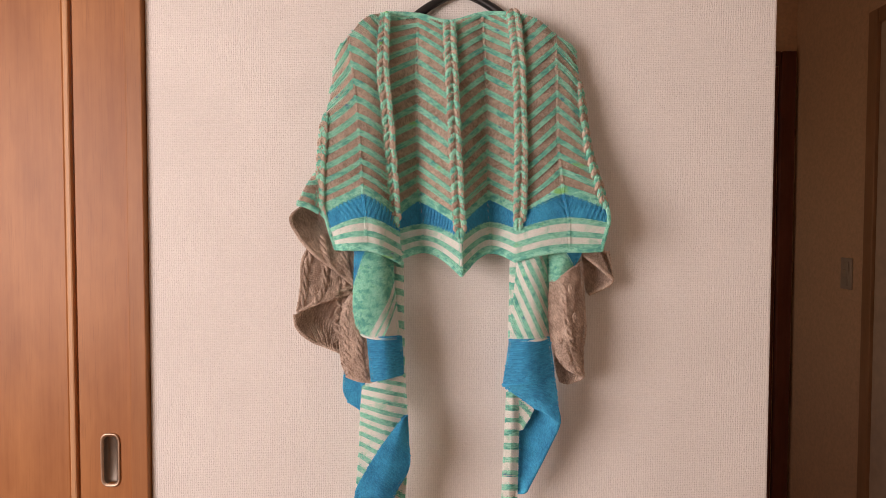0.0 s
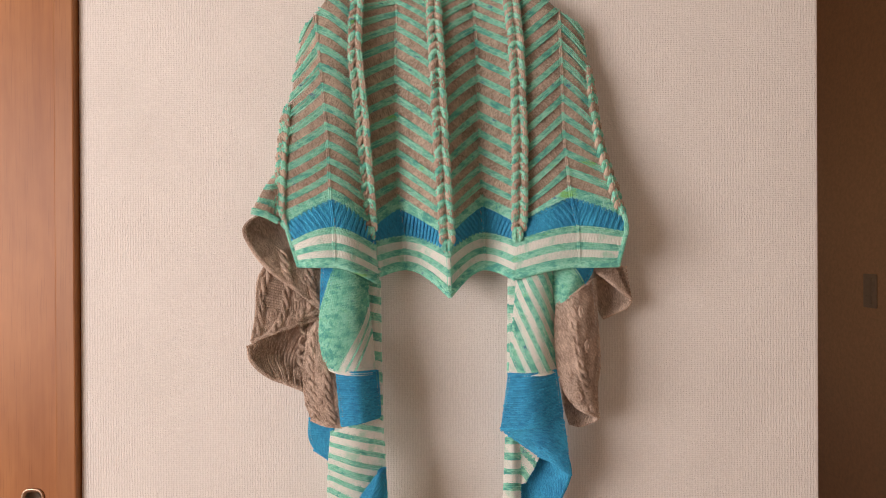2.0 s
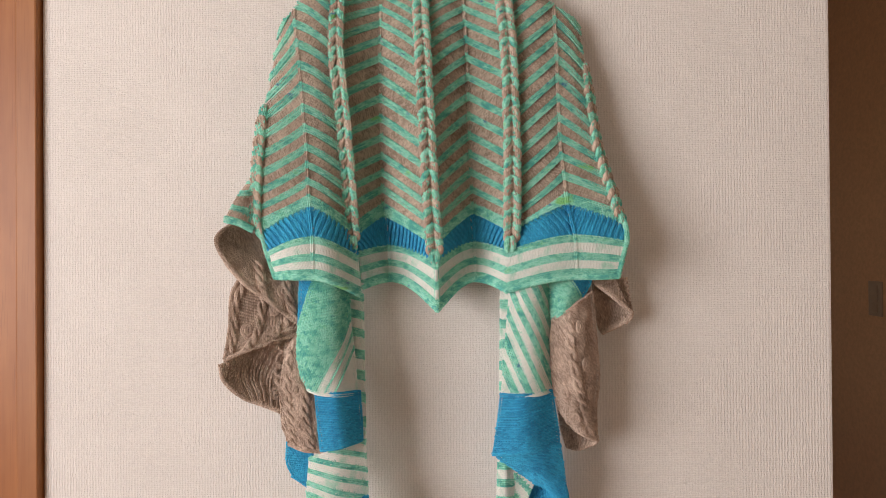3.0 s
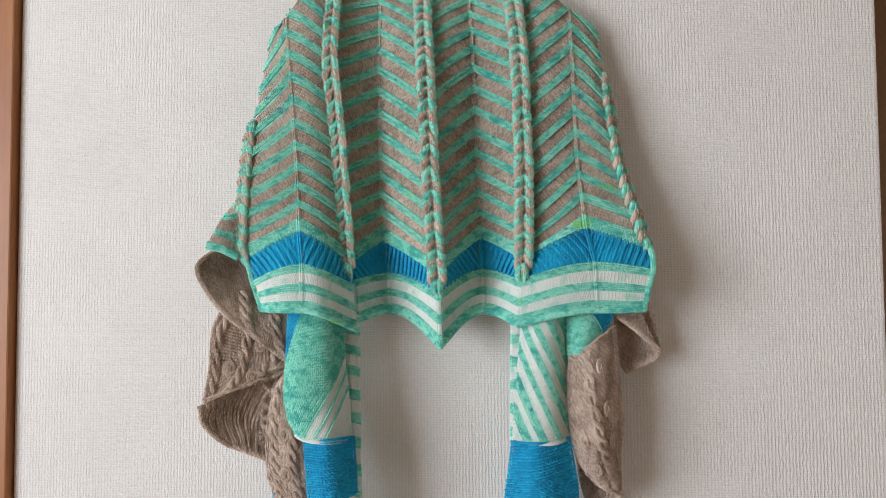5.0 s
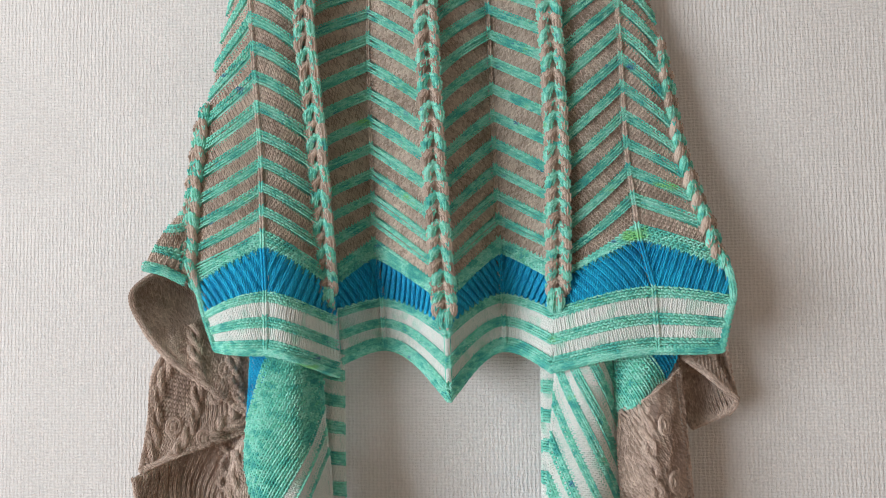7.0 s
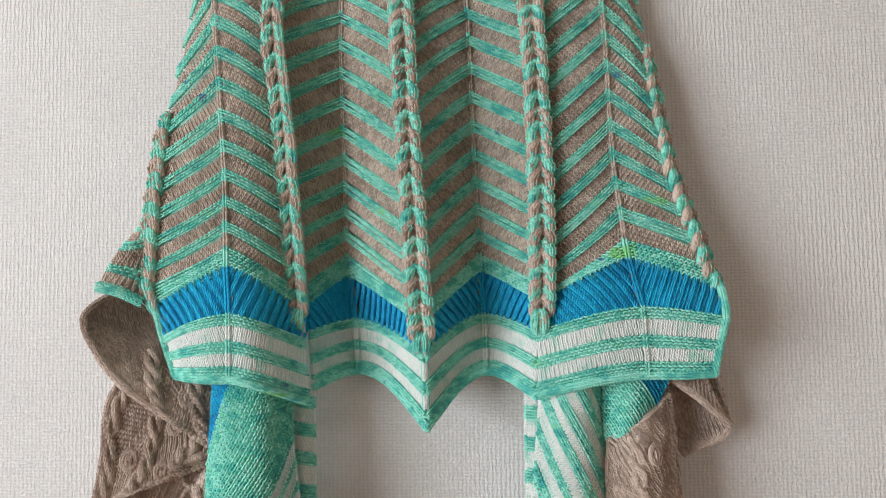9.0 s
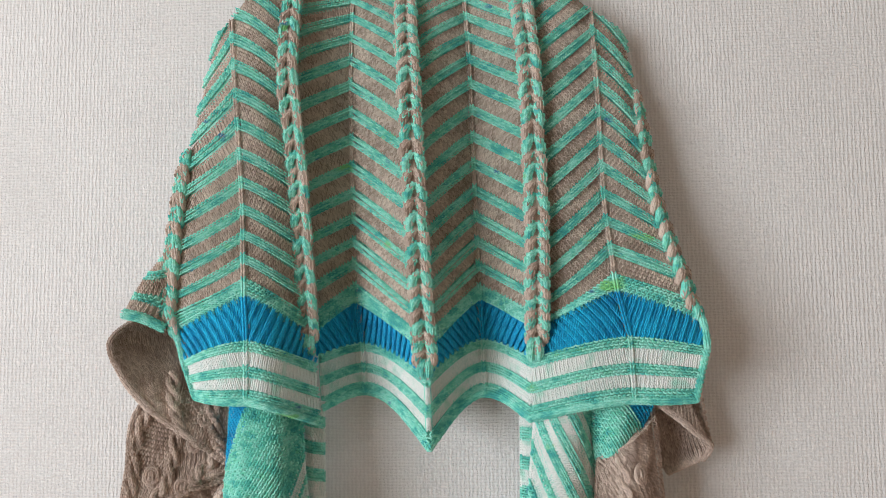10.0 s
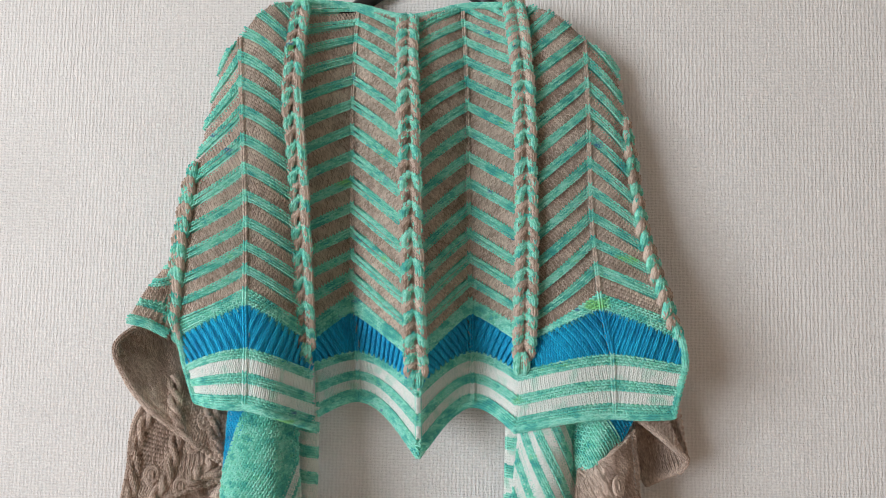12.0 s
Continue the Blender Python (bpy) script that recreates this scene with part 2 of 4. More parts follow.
part("upright", box(-0.6530, LEFT - 0.0005, 1.2800, 1.40, 0, 2.06, 0.0022), TRIM_WOOD, casing)
part("upright", box(-1.585, -1.552, 1.2800, 1.40, 0, 2.06, 0.0022), TRIM_WOOD, casing)
part("head", box(-1.55, -0.6535, 1.2815, 1.40, 2.035, 2.075, 0.0022), TRIM_WOOD, casing)

# hallway: door at its end, door casing on its side wall, light switch
hall_door = tagged(new("door_2"), "dark reddish-brown door and casing at the end of the hallway", "door", kind="structure")
part("upright", box(1.355, 1.418, DEEP - 0.030, DEEP, 0, 2.165, 0.004), DARK_WOOD, hall_door)
part("upright", box(0.50, 0.56, DEEP - 0.030, DEEP, 0, 2.165, 0.004), DARK_WOOD, hall_door)
part("head", box(0.565, 1.350, DEEP - 0.030, DEEP, 2.105, 2.165, 0.004), DARK_WOOD, hall_door)
part("leaf", box(0.565, 1.350, DEEP - 0.012, DEEP, 0.01, 2.10, 0.003), DARK_WOOD, hall_door)
side_door = tagged(new("door_3"), "plain brown door and casing in the hallway wall", "door", kind="structure")
part("upright", box(EAST - 0.018, EAST, 2.405, 2.455, 0, 2.16, 0.003), HALL_WOOD, side_door)
part("upright", box(EAST - 0.018, EAST, 1.545, 1.595, 0, 2.16, 0.003), HALL_WOOD, side_door)
part("head", box(EAST - 0.018, EAST, 1.60, 2.40, 2.11, 2.16, 0.003), HALL_WOOD, side_door)
part("leaf", box(EAST - 0.008, EAST, 1.60, 2.40, 0.01, 2.105, 0.002), BEIGE, side_door)
switch = tagged(new("light_switch"), "beige plastic light switch plate on the dim hallway wall", "switch")
part("plate", box(EAST - 0.007, EAST, 2.535, 2.605, 1.155, 1.275, 0.003), SWITCH, switch)
for k in range(3):
    part("rocker", box(EAST - 0.011, EAST - 0.0065, 2.553, 2.587, 1.168 + k * 0.032, 1.198 + k * 0.032, 0.0015), SWITCH, switch)
window = tagged(new("window_1"), "white-framed window that lights the room", "window", kind="structure")
for y0, y1, z0, z1 in ((-1.80, -1.75, 0.35, 2.28), (0.25, 0.30, 0.35, 2.28), (-1.75, 0.25, 0.35, 0.40), (-1.75, 0.25, 2.23, 2.28)):
    part("window_frame", box(WEST - 0.09, WEST - 0.03, y0, y1, z0, z1, 0.003), FRAME_WHITE, window)


# ---- knitting: every loop of yarn is a small bent tube laid on the cloth's surface ----
def ring_template(path, radii, sides=4):
    """Rings round a path in stitch units: across, along, out."""
    path = np.array(path, float)
    d = np.gradient(path, axis=0)
    d /= np.linalg.norm(d, axis=1)[:, None]
    out = np.array([0, 0, 1.0])
    side = np.cross(d, out)
    side /= np.linalg.norm(side, axis=1)[:, None]
    up = np.cross(side, d)
    v = []
    for p, s, u, r in zip(path, side, up, radii):
        for k in range(sides):
            a = 2 * math.pi * (k + 0.5) / sides
            v.append(p + r * (math.cos(a) * s + math.sin(a) * u))
    f = [(i * sides + k, i * sides + (k + 1) % sides, (i + 1) * sides + (k + 1) % sides, (i + 1) * sides + k) for i in range(len(path) - 1) for k in range(sides)]
    return np.array(v), np.array(f)


def joined(*ts):
    v, f, n = [], [], 0
    for a, b in ts:
        v.append(a)
        f.append(b + n)
        n += len(a)
    return np.concatenate(v), np.concatenate(f)


# a knit stitch is a V of two legs, a purl or garter bump an arch (in millimetres for a 3.0 by 2.3 stitch)
LEG = [(0.26, -1.75, -0.85), (0.44, -0.55, 0.42), (0.84, 0.55, 0.58), (1.22, 1.45, -0.80)]
LEG_THICK = (0.34, 0.54, 0.55, 0.32)
KNIT = joined(ring_template(LEG, LEG_THICK), ring_template([(-a, b, c) for a, b, c in LEG], LEG_THICK))
ARCH = [(-1.45, -1.05, -1.10), (-0.62, 0.34, 0.95), (0.62, 0.34, 0.95), (1.45, -1.05, -1.10)]
ARCH_THICK = (0.42, 0.76, 0.76, 0.42)
HUMP = ring_template(ARCH, ARCH_THICK)
DIP = ring_template([(a, -b, c) for a, b, c in ARCH], ARCH_THICK)
SHAPES = {"knit": KNIT, "hump": HUMP, "dip": DIP}


class Cloth:
    """Gathers quads with a material each, and makes them one mesh."""

    def __init__(self):
        self.v, self.f, self.m, self.n = [], [], [], 0

    def add(self, v, f, m):
        self.v.append(v)
        self.f.append(f + self.n)
        self.m.append(m)
        self.n += len(v)

    def stitches(self, shape, pos, row, normal, mats, w=3.0, h=2.3, depth=1.0, lift=0.0):
        """pos, row (along the row) and normal: an array each, a line a stitch."""
        if not len(pos):
            return
        tv, tf = SHAPES[shape]
        row = row / np.linalg.norm(row, axis=1)[:, None]
        normal = normal / np.linalg.norm(normal, axis=1)[:, None]
        col = np.cross(normal, row)
        n = len(pos)
        rnd = np.random.normal(0, 1, (n, 4))
        ang = rnd[:, 0] * 0.07
        r2 = row * np.cos(ang)[:, None] + col * np.sin(ang)[:, None]
        c2 = np.cross(normal, r2)
        size = (1 + 0.06 * rnd[:, 1])[:, None, None]
        pos = pos + r2 * (rnd[:, 2] * 0.00012)[:, None] + normal * (lift + rnd[:, 3] * 0.00012)[:, None]
        sx, sy = w / 3.0 * 0.001, h / 2.3 * 0.001
        v = pos[:, None, :] + size * (tv[None, :, 0:1] * sx * r2[:, None, :] + tv[None, :, 1:2] * sy * c2[:, None, :] + tv[None, :, 2:3] * 0.001 * depth * normal[:, None, :])
        f = tf[None] + (np.arange(n) * len(tv))[:, None, None]
        self.add(v.reshape(-1, 3), f.reshape(-1, 4), np.repeat(np.asarray(mats), len(tf)))

    def sheet(self, grid, mats, thick=0.0010, sink=0.0046):
        """The cloth's body behind the loops: a grid of points with thickness; mats: one a row of faces or one a face."""
        a, b = grid.shape[:2]
        nrm = normals(grid)
        front, back = grid - nrm * sink, grid - nrm * (sink + thick)
        idx = np.arange(a * b).reshape(a, b)
        q = np.stack([idx[:-1, :-1], idx[1:, :-1], idx[1:, 1:], idx[:-1, 1:]], -1).reshape(-1, 4)
        k = a * b
        rim = np.concatenate([idx[0, :], idx[1:, -1], idx[-1, -2::-1], idx[-2:0:-1, 0]])
        nxt = np.roll(rim, -1)
        side = np.stack([rim, nxt, nxt + k, rim + k], -1)
        mats = np.asarray(mats)
        face = mats.reshape(-1) if mats.size == (a - 1) * (b - 1) else np.repeat(mats, b - 1)
        self.add(np.concatenate([front.reshape(-1, 3), back.reshape(-1, 3)]), np.concatenate([q, q[:, ::-1] + k, side]), np.concatenate([face, face, np.full(len(side), face[0])]))

    def hairs(self, pos, normal, mats, each=3, long=0.0035):
        """Loose fibres that stand off the yarn."""
        pos, normal, mats = np.repeat(pos, each, 0), np.repeat(normal, each, 0), np.repeat(np.asarray(mats), each)
        n = len(pos)
        d = np.random.normal(0, 1, (n, 3)) + normal * 0.6
        d /= np.linalg.norm(d, axis=1)[:, None]
        side = np.cross(d, np.random.normal(0, 1, (n, 3)))
        side /= np.linalg.norm(side, axis=1)[:, None] + 1e-9
        start = pos + np.random.normal(0, 0.0009, (n, 3))
        bend = np.random.normal(0, 0.0008, (n, 3))
        far = long * np.random.uniform(0.4, 1.2, (n, 1))
        w = side * 0.00005
        v = np.stack([start - w, start + w, start + d * far * 0.5 + bend + w, start + d * far * 0.5 + bend - w, start + d * far + w * 0.5, start + d * far - w * 0.5], 1)
        f = np.array([[0, 1, 2, 3], [3, 2, 4, 5]])[None] + (np.arange(n) * 6)[:, None, None]
        self.add(v.reshape(-1, 3), f.reshape(-1, 4), np.repeat(mats, 2))

    def make(self, name, parent, label=""):
        v, f, m = np.concatenate(self.v), np.concatenate(self.f), np.concatenate(self.m)
        me = bpy.data.meshes.new(name)
        me.vertices.add(len(v))
        me.vertices.foreach_set("co", v.astype(np.float32).ravel())
        me.loops.add(f.size)
        me.loops.foreach_set("vertex_index", f.astype(np.int32).ravel())
        me.polygons.add(len(f))
        me.polygons.foreach_set("loop_start", np.arange(0, f.size, 4, dtype=np.int32))
        for mat in YARNS:
            me.materials.append(mat)
        me.polygons.foreach_set("material_index", m.astype(np.int32))
        me.polygons.foreach_set("use_smooth", np.ones(len(f), bool))
        me.update(calc_edges=True)
        me.validate()
        ob = new(name, me)
        ob.parent = parent
        return tagged(ob, label)


def normals(grid):
    """Normals of a grid of points, turned to the room."""
    du, dv = np.gradient(grid, axis=1), np.gradient(grid, axis=0)
    n = np.cross(du, dv)
    n /= np.linalg.norm(n, axis=2)[..., None] + 1e-12
    return n * np.where(n[..., 1:2].mean() > 0, -1.0, 1.0)


def spline(pts, n):
    """n points of a smooth curve through pts (any width), evenly in its parameter."""
    p = np.asarray(pts, float)
    k = len(p)
    p = np.concatenate([[2 * p[0] - p[1]], p, [2 * p[-1] - p[-2]]])
    t = np.linspace(0, k - 1 - 1e-9, n)
    i = t.astype(int)
    f = (t - i).reshape(-1, *[1] * (p.ndim - 1))
    a, b, c, d = p[i], p[i + 1], p[i + 2], p[i + 3]
    return 0.5 * (2 * b + (c - a) * f + (2 * a - 5 * b + 4 * c - d) * f ** 2 + (3 * b - a - 3 * c + d) * f ** 3)


def dense(ctrl, n=49, m=49):
    g = spline(np.asarray(ctrl, float), n)
    return np.swapaxes(spline(np.swapaxes(g, 0, 1), m), 0, 1)


def sample(grid, u, v):
    """Points of a grid at u (across) and v (down), both 0 to 1."""
    a, b = grid.shape[:2]
    x, y = np.clip(u, 0, 1) * (b - 1 - 1e-6), np.clip(v, 0, 1) * (a - 1 - 1e-6)
    i, j = x.astype(int), y.astype(int)
    fx, fy = (x - i)[:, None], (y - j)[:, None]
    return (grid[j, i] * (1 - fx) + grid[j, i + 1] * fx) * (1 - fy) + (grid[j + 1, i] * (1 - fx) + grid[j + 1, i + 1] * fx) * fy


def knit_patch(name, parent, ctrl, rows, turn=0.0, label="", w=3.6, ruffle=0.0, relief=None, solid=True):
    """A smooth piece of knitting. rows(q) gives for a distance q across the rows (m): yarn, stitch, row height (mm).
    turn: degrees by which the rows lean to the upper right. relief: lifts loops by (p, q)."""
    g = dense(ctrl)
    if ruffle:
        a, b = np.meshgrid(np.linspace(0, 1, 49), np.linspace(0, 1, 49))
        g = g + normals(g) * (ruffle * np.sin(a * 7.0 + b * 3.0) * np.cos(b * 6.0 - a * 2.0))[..., None]
    nrm = normals(g)
    wide = np.linalg.norm(np.diff(g, axis=1), axis=2).sum(1).mean()
    tall = np.linalg.norm(np.diff(g, axis=0), axis=2).sum(0).mean()
    th = radians(turn)
    ex, ez = np.array([math.cos(th), -math.sin(th)]), np.array([math.sin(th), math.cos(th)])
    cs = np.array([(x, z) for x in (0, wide) for z in (0, tall)])
    q0, q1, p0, p1 = (cs @ ez).min(), (cs @ ez).max(), (cs @ ex).min(), (cs @ ex).max()
    cloth = Cloth()
    fa, fb = np.meshgrid((np.arange(48) + 0.5) / 48 * wide, (np.arange(48) + 0.5) / 48 * tall)
    fq = fa * ez[0] + fb * ez[1] - q0
    lut = np.array([rows(x)[0] for x in np.linspace(0, q1 - q0, 400)])
    if solid:
        cloth.sheet(g, lut[np.clip((fq / (q1 - q0) * 399).astype(int), 0, 399)])
    q, k = 0.0005, 0
    while q < q1 - q0:
        y, kind, h = rows(q)
        wide_loop = w if kind == "knit" else w * 1.22
        p = np.arange(p0, p1, wide_loop * 0.001) + (0.5 * wide_loop * 0.001 if (k % 2 and kind != "knit") else 0)
        xz = p[:, None] * ex + (q + q0) * ez
        u, v = xz[:, 0] / wide, xz[:, 1] / tall
        ok = (u > 0.002) & (u < 0.998) & (v > 0.002) & (v < 0.998)
        u, v = u[ok], v[ok]
        if len(u):
            e = 0.004
            pos = sample(g, u, v)
            row = sample(g, u + e * ex[0] / wide * 0.5, v + e * ex[1] / tall * 0.5) - sample(g, u - e * ex[0] / wide * 0.5, v - e * ex[1] / tall * 0.5)
            nr = sample(nrm, u, v)
            lift = relief(p[ok], np.full(len(u), q)) if relief else 0.0
            if kind == "garter":
                kind = "hump" if k % 2 else "dip"
            cloth.stitches(kind, pos, row, nr, np.full(len(u), y), wide_loop, h, (0.95 if y == white else 1.1) if kind == "knit" else 1.5, lift)
        q += h * 0.001
        k += 1
    for side, fixed in (("u", 0.006), ("u", 0.994), ("v", 0.006), ("v", 0.994)):
        n = int((tall if side == "u" else wide) / 0.0023)
        if n < 3:
            continue
        run = (np.arange(n) + 0.5) / n
        u, v = (np.full(n, fixed), run) if side == "u" else (run, np.full(n, fixed))
        eu, ev = (0.01, 0) if side == "u" else (0, 0.01)
        pos, nr = sample(g, u, v), sample(nrm, u, v)
        row = sample(g, np.clip(u, 0.02, 0.98) + eu, np.clip(v, 0.02, 0.98) + ev) - sample(g, np.clip(u, 0.02, 0.98) - eu, np.clip(v, 0.02, 0.98) - ev)
        qs = u * wide * ez[0] + v * tall * ez[1] - q0
        cloth.stitches("knit", pos, row, nr, lut[np.clip((qs / (q1 - q0) * 399).astype(int), 0, 399)], 3.0, 2.5, 1.0)
        cloth.hairs(pos, nr, lut[np.clip((qs / (q1 - q0) * 399).astype(int), 0, 399)], 3)
        cloth.stitches("hump", pos - nr * 0.0012, row, nr, lut[np.clip((qs / (q1 - q0) * 399).astype(int), 0, 399)], 3.0, 2.5, 1.0)
    return cloth.make(name, parent, label)


def strand(cloth, pts, radius, yarn_no, sides=6):
    tv, tf = ring_template(pts, radius, sides)
    cloth.add(tv, tf, np.full(len(tf), yarn_no))


def knitted_strand(cloth, pts, thick, face, yarn_no, count, angles=(-62, 0, 62), mixed=0.0, w=3.0, h=2.7):
    """A fat bundle along points, covered with columns of knit stitches; face: the way out of the cloth at each point."""
    t = np.linspace(0, 1, len(pts))
    strand(cloth, pts, thick * 0.88, yarn_no, 8)
    d = np.gradient(pts, axis=0)
    d /= np.linalg.norm(d, axis=1)[:, None]
    side = np.cross(face, d)
    side /= np.linalg.norm(side, axis=1)[:, None]
    fine = np.linspace(0.03, 0.97, count)
    for ang in angles:
        ca, sa = math.cos(radians(ang)), math.sin(radians(ang))
        front = face * ca + side * sa
        on, across = pts + front * (thick * 0.95)[:, None], side * ca - face * sa
        pos, row, nr = (np.stack([np.interp(fine, t, g[:, m]) for m in range(3)], -1) for g in (on, across, front))
        yy = np.where(np.random.random(count) >= mixed, yarn_no, mint + brown - yarn_no if mixed else yarn_no)
        cloth.stitches("knit", pos, row, nr, yy, w, h, 0.75)


def rope(parent, ctrl, u0, u1, yarn_no, wave=0.0042, pitch=0.030, v0=0.04, v1=0.96, name="rope_cable", sway=0.0):
    """Two knitted bundles that twine round each other down a piece of cloth, from u0 to u1."""
    g = dense(ctrl)
    nrm = normals(g)
    tall = np.linalg.norm(np.diff(g, axis=0), axis=2).sum(0).mean()
    wide = np.linalg.norm(np.diff(g, axis=1), axis=2).sum(1).mean()
    n = max(12, int(tall * (v1 - v0) / 0.0022))
    v = np.linspace(v0, v1, n)
    cloth = Cloth()
    for ph in (0.0, math.pi):
        a = v * tall / pitch * 2 * math.pi + ph
        u = u0 + (u1 - u0) * v + (wave * np.sin(a) + sway * np.sin(v * 7.0 + u0 * 9.0)) / wide
        nr = sample(nrm, u, v)
        p = sample(g, u, v) + nr * (0.0006 + 0.0018 * np.cos(a))[:, None]
        knitted_strand(cloth, p, np.full(n, 0.0025), nr, yarn_no, int(tall * (v1 - v0) / 0.0026), (-55, 0, 55), 0.0, 2.9, 2.9)
    return cloth.make(name, parent)


def bobble(parent, ctrl, u, v, yarn_no, r=0.0056):
    """A raised knitted knot on the cloth: a ring of stitches round a pit with a small dome in it."""
    g = dense(ctrl)
    nr = sample(normals(g), np.array([u]), np.array([v]))[0]
    c = sample(g, np.array([u]), np.array([v]))[0]
    ax = np.cross(nr, [0, 0, 1.0])
    ax /= np.linalg.norm(ax)
    up = np.cross(ax, nr)
    cloth = Cloth()
    a = np.linspace(0, 2 * math.pi, 19)
    ring = c + nr * 0.0006 + (np.cos(a)[:, None] * ax + 1.35 * np.sin(a)[:, None] * up) * r
    knitted_strand(cloth, ring, np.full(19, 0.0018), np.tile(nr, (19, 1)), yarn_no, 15, (-45, 45), 0.0, 2.6, 2.6)
    run = np.linspace(-1, 1, 9)
    dome = c + nr * (0.0026 * (1 - run ** 2) - 0.0010)[:, None] + up * (run * r * 0.75)[:, None]
    knitted_strand(cloth, dome, 0.0010 + 0.0017 * np.sqrt(1 - run ** 2 * 0.9), np.tile(nr, (9, 1)), yarn_no, 5, (-50, 50), 0.0, 2.6, 2.6)
    return cloth.make("bobble", parent)


# ---- lines and control points of the cloth (x, depth, height) ----
C0 = [(-0.248, 1.265, 1.715), (-0.259, 1.245, 1.629), (-0.268, 1.226, 1.535), (-0.269, 1.212, 1.434), (-0.261, 1.212, 1.414), (-0.253, 1.210, 1.387), (-0.242, 1.212, 1.352)]
R1 = [(-0.226, 1.250, 1.727), (-0.212, 1.225, 1.650), (-0.200, 1.216, 1.535), (-0.194, 1.204, 1.460), (-0.192, 1.199, 1.447), (-0.185, 1.186, 1.407), (-0.183, 1.182, 1.352)]
C1 = [(-0.158, 1.262, 1.771), (-0.159, 1.236, 1.671), (-0.149, 1.242, 1.567), (-0.138, 1.240, 1.423), (-0.136, 1.236, 1.405), (-0.133, 1.230, 1.381), (-0.127, 1.218, 1.326)]
R2 = [(-0.103, 1.270, 1.769), (-0.107, 1.270, 1.664), (-0.105, 1.276, 1.543), (-0.104, 1.277, 1.452), (-0.104, 1.277, 1.438), (-0.096, 1.276, 1.396), (-0.093, 1.274, 1.345)]
C2 = [(-0.047, 1.262, 1.753), (-0.041, 1.227, 1.651), (-0.035, 1.215, 1.536), (-0.027, 1.207, 1.407), (-0.026, 1.206, 1.393), (-0.025, 1.204, 1.373), (-0.023, 1.200, 1.307)]
R3 = [(0.011, 1.272, 1.770), (0.018, 1.256, 1.667), (0.021, 1.262, 1.543), (0.024, 1.262, 1.455), (0.025, 1.264, 1.440), (0.027, 1.262, 1.400), (0.028, 1.258, 1.345)]
C3 = [(0.065, 1.258, 1.766), (0.074, 1.230, 1.659), (0.078, 1.226, 1.539), (0.077, 1.222, 1.426), (0.076, 1.226, 1.411), (0.072, 1.216, 1.387), (0.068, 1.206, 1.332)]
R4 = [(0.139, 1.250, 1.727), (0.140, 1.233, 1.643), (0.143, 1.231, 1.530), (0.149, 1.222, 1.460), (0.150, 1.216, 1.448), (0.157, 1.202, 1.407), (0.158, 1.195, 1.350)]
C4 = [(0.176, 1.268, 1.707), (0.183, 1.250, 1.639), (0.194, 1.232, 1.530), (0.217, 1.212, 1.433), (0.224, 1.205, 1.419), (0.224, 1.198, 1.398), (0.211, 1.195, 1.351)]
L_GARTER = [[(-0.209, 1.212, 1.357), (-0.188, 1.198, 1.358), (-0.162, 1.198, 1.358), (-0.146, 1.225, 1.355)],
    [(-0.209, 1.203, 1.295), (-0.187, 1.188, 1.297), (-0.158, 1.188, 1.297), (-0.142, 1.220, 1.294)],
    [(-0.209, 1.198, 1.249), (-0.186, 1.182, 1.248), (-0.155, 1.184, 1.248), (-0.136, 1.218, 1.245)],
    [(-0.203, 1.205, 1.207), (-0.178, 1.180, 1.204), (-0.149, 1.182, 1.201), (-0.132, 1.212, 1.197)]]
L_STRIP = [[(-0.152, 1.240, 1.344), (-0.139, 1.230, 1.345), (-0.128, 1.240, 1.343)],
    [(-0.148, 1.238, 1.243), (-0.136, 1.228, 1.244), (-0.127, 1.238, 1.243)],
    [(-0.140, 1.235, 1.124), (-0.132, 1.228, 1.126), (-0.125, 1.236, 1.124)]]
L_BLOCK = [[(-0.184, 1.190, 1.204), (-0.154, 1.178, 1.205), (-0.127, 1.205, 1.202)],
    [(-0.180, 1.188, 1.163), (-0.150, 1.175, 1.166), (-0.124, 1.203, 1.162)],
    [(-0.177, 1.190, 1.126), (-0.147, 1.178, 1.134), (-0.124, 1.205, 1.135)]]
L_STRIPES = [[(-0.194, 1.200, 1.115), (-0.157, 1.188, 1.130), (-0.121, 1.207, 1.137)],
    [(-0.198, 1.200, 1.062), (-0.157, 1.188, 1.071), (-0.118, 1.207, 1.076)],
    [(-0.200, 1.200, 1.003), (-0.157, 1.188, 1.008), (-0.115, 1.207, 1.011)],
    [(-0.206, 1.200, 0.928), (-0.164, 1.190, 0.929), (-0.121, 1.207, 0.922)],
    [(-0.211, 1.200, 0.854), (-0.169, 1.190, 0.855), (-0.129, 1.207, 0.842)]]
L_POINT = [[(-0.130, 1.186, 1.054), (-0.122, 1.182, 1.063), (-0.116, 1.195, 1.067)],
    [(-0.162, 1.180, 1.011), (-0.134, 1.174, 1.023), (-0.113, 1.190, 1.022)],
    [(-0.191, 1.180, 0.962), (-0.149, 1.172, 0.977), (-0.112, 1.188, 0.978)],
    [(-0.204, 1.180, 0.930), (-0.166, 1.172, 0.929), (-0.136, 1.185, 0.932)],
    [(-0.207, 1.180, 0.864), (-0.176, 1.174, 0.863), (-0.153, 1.185, 0.863)]]
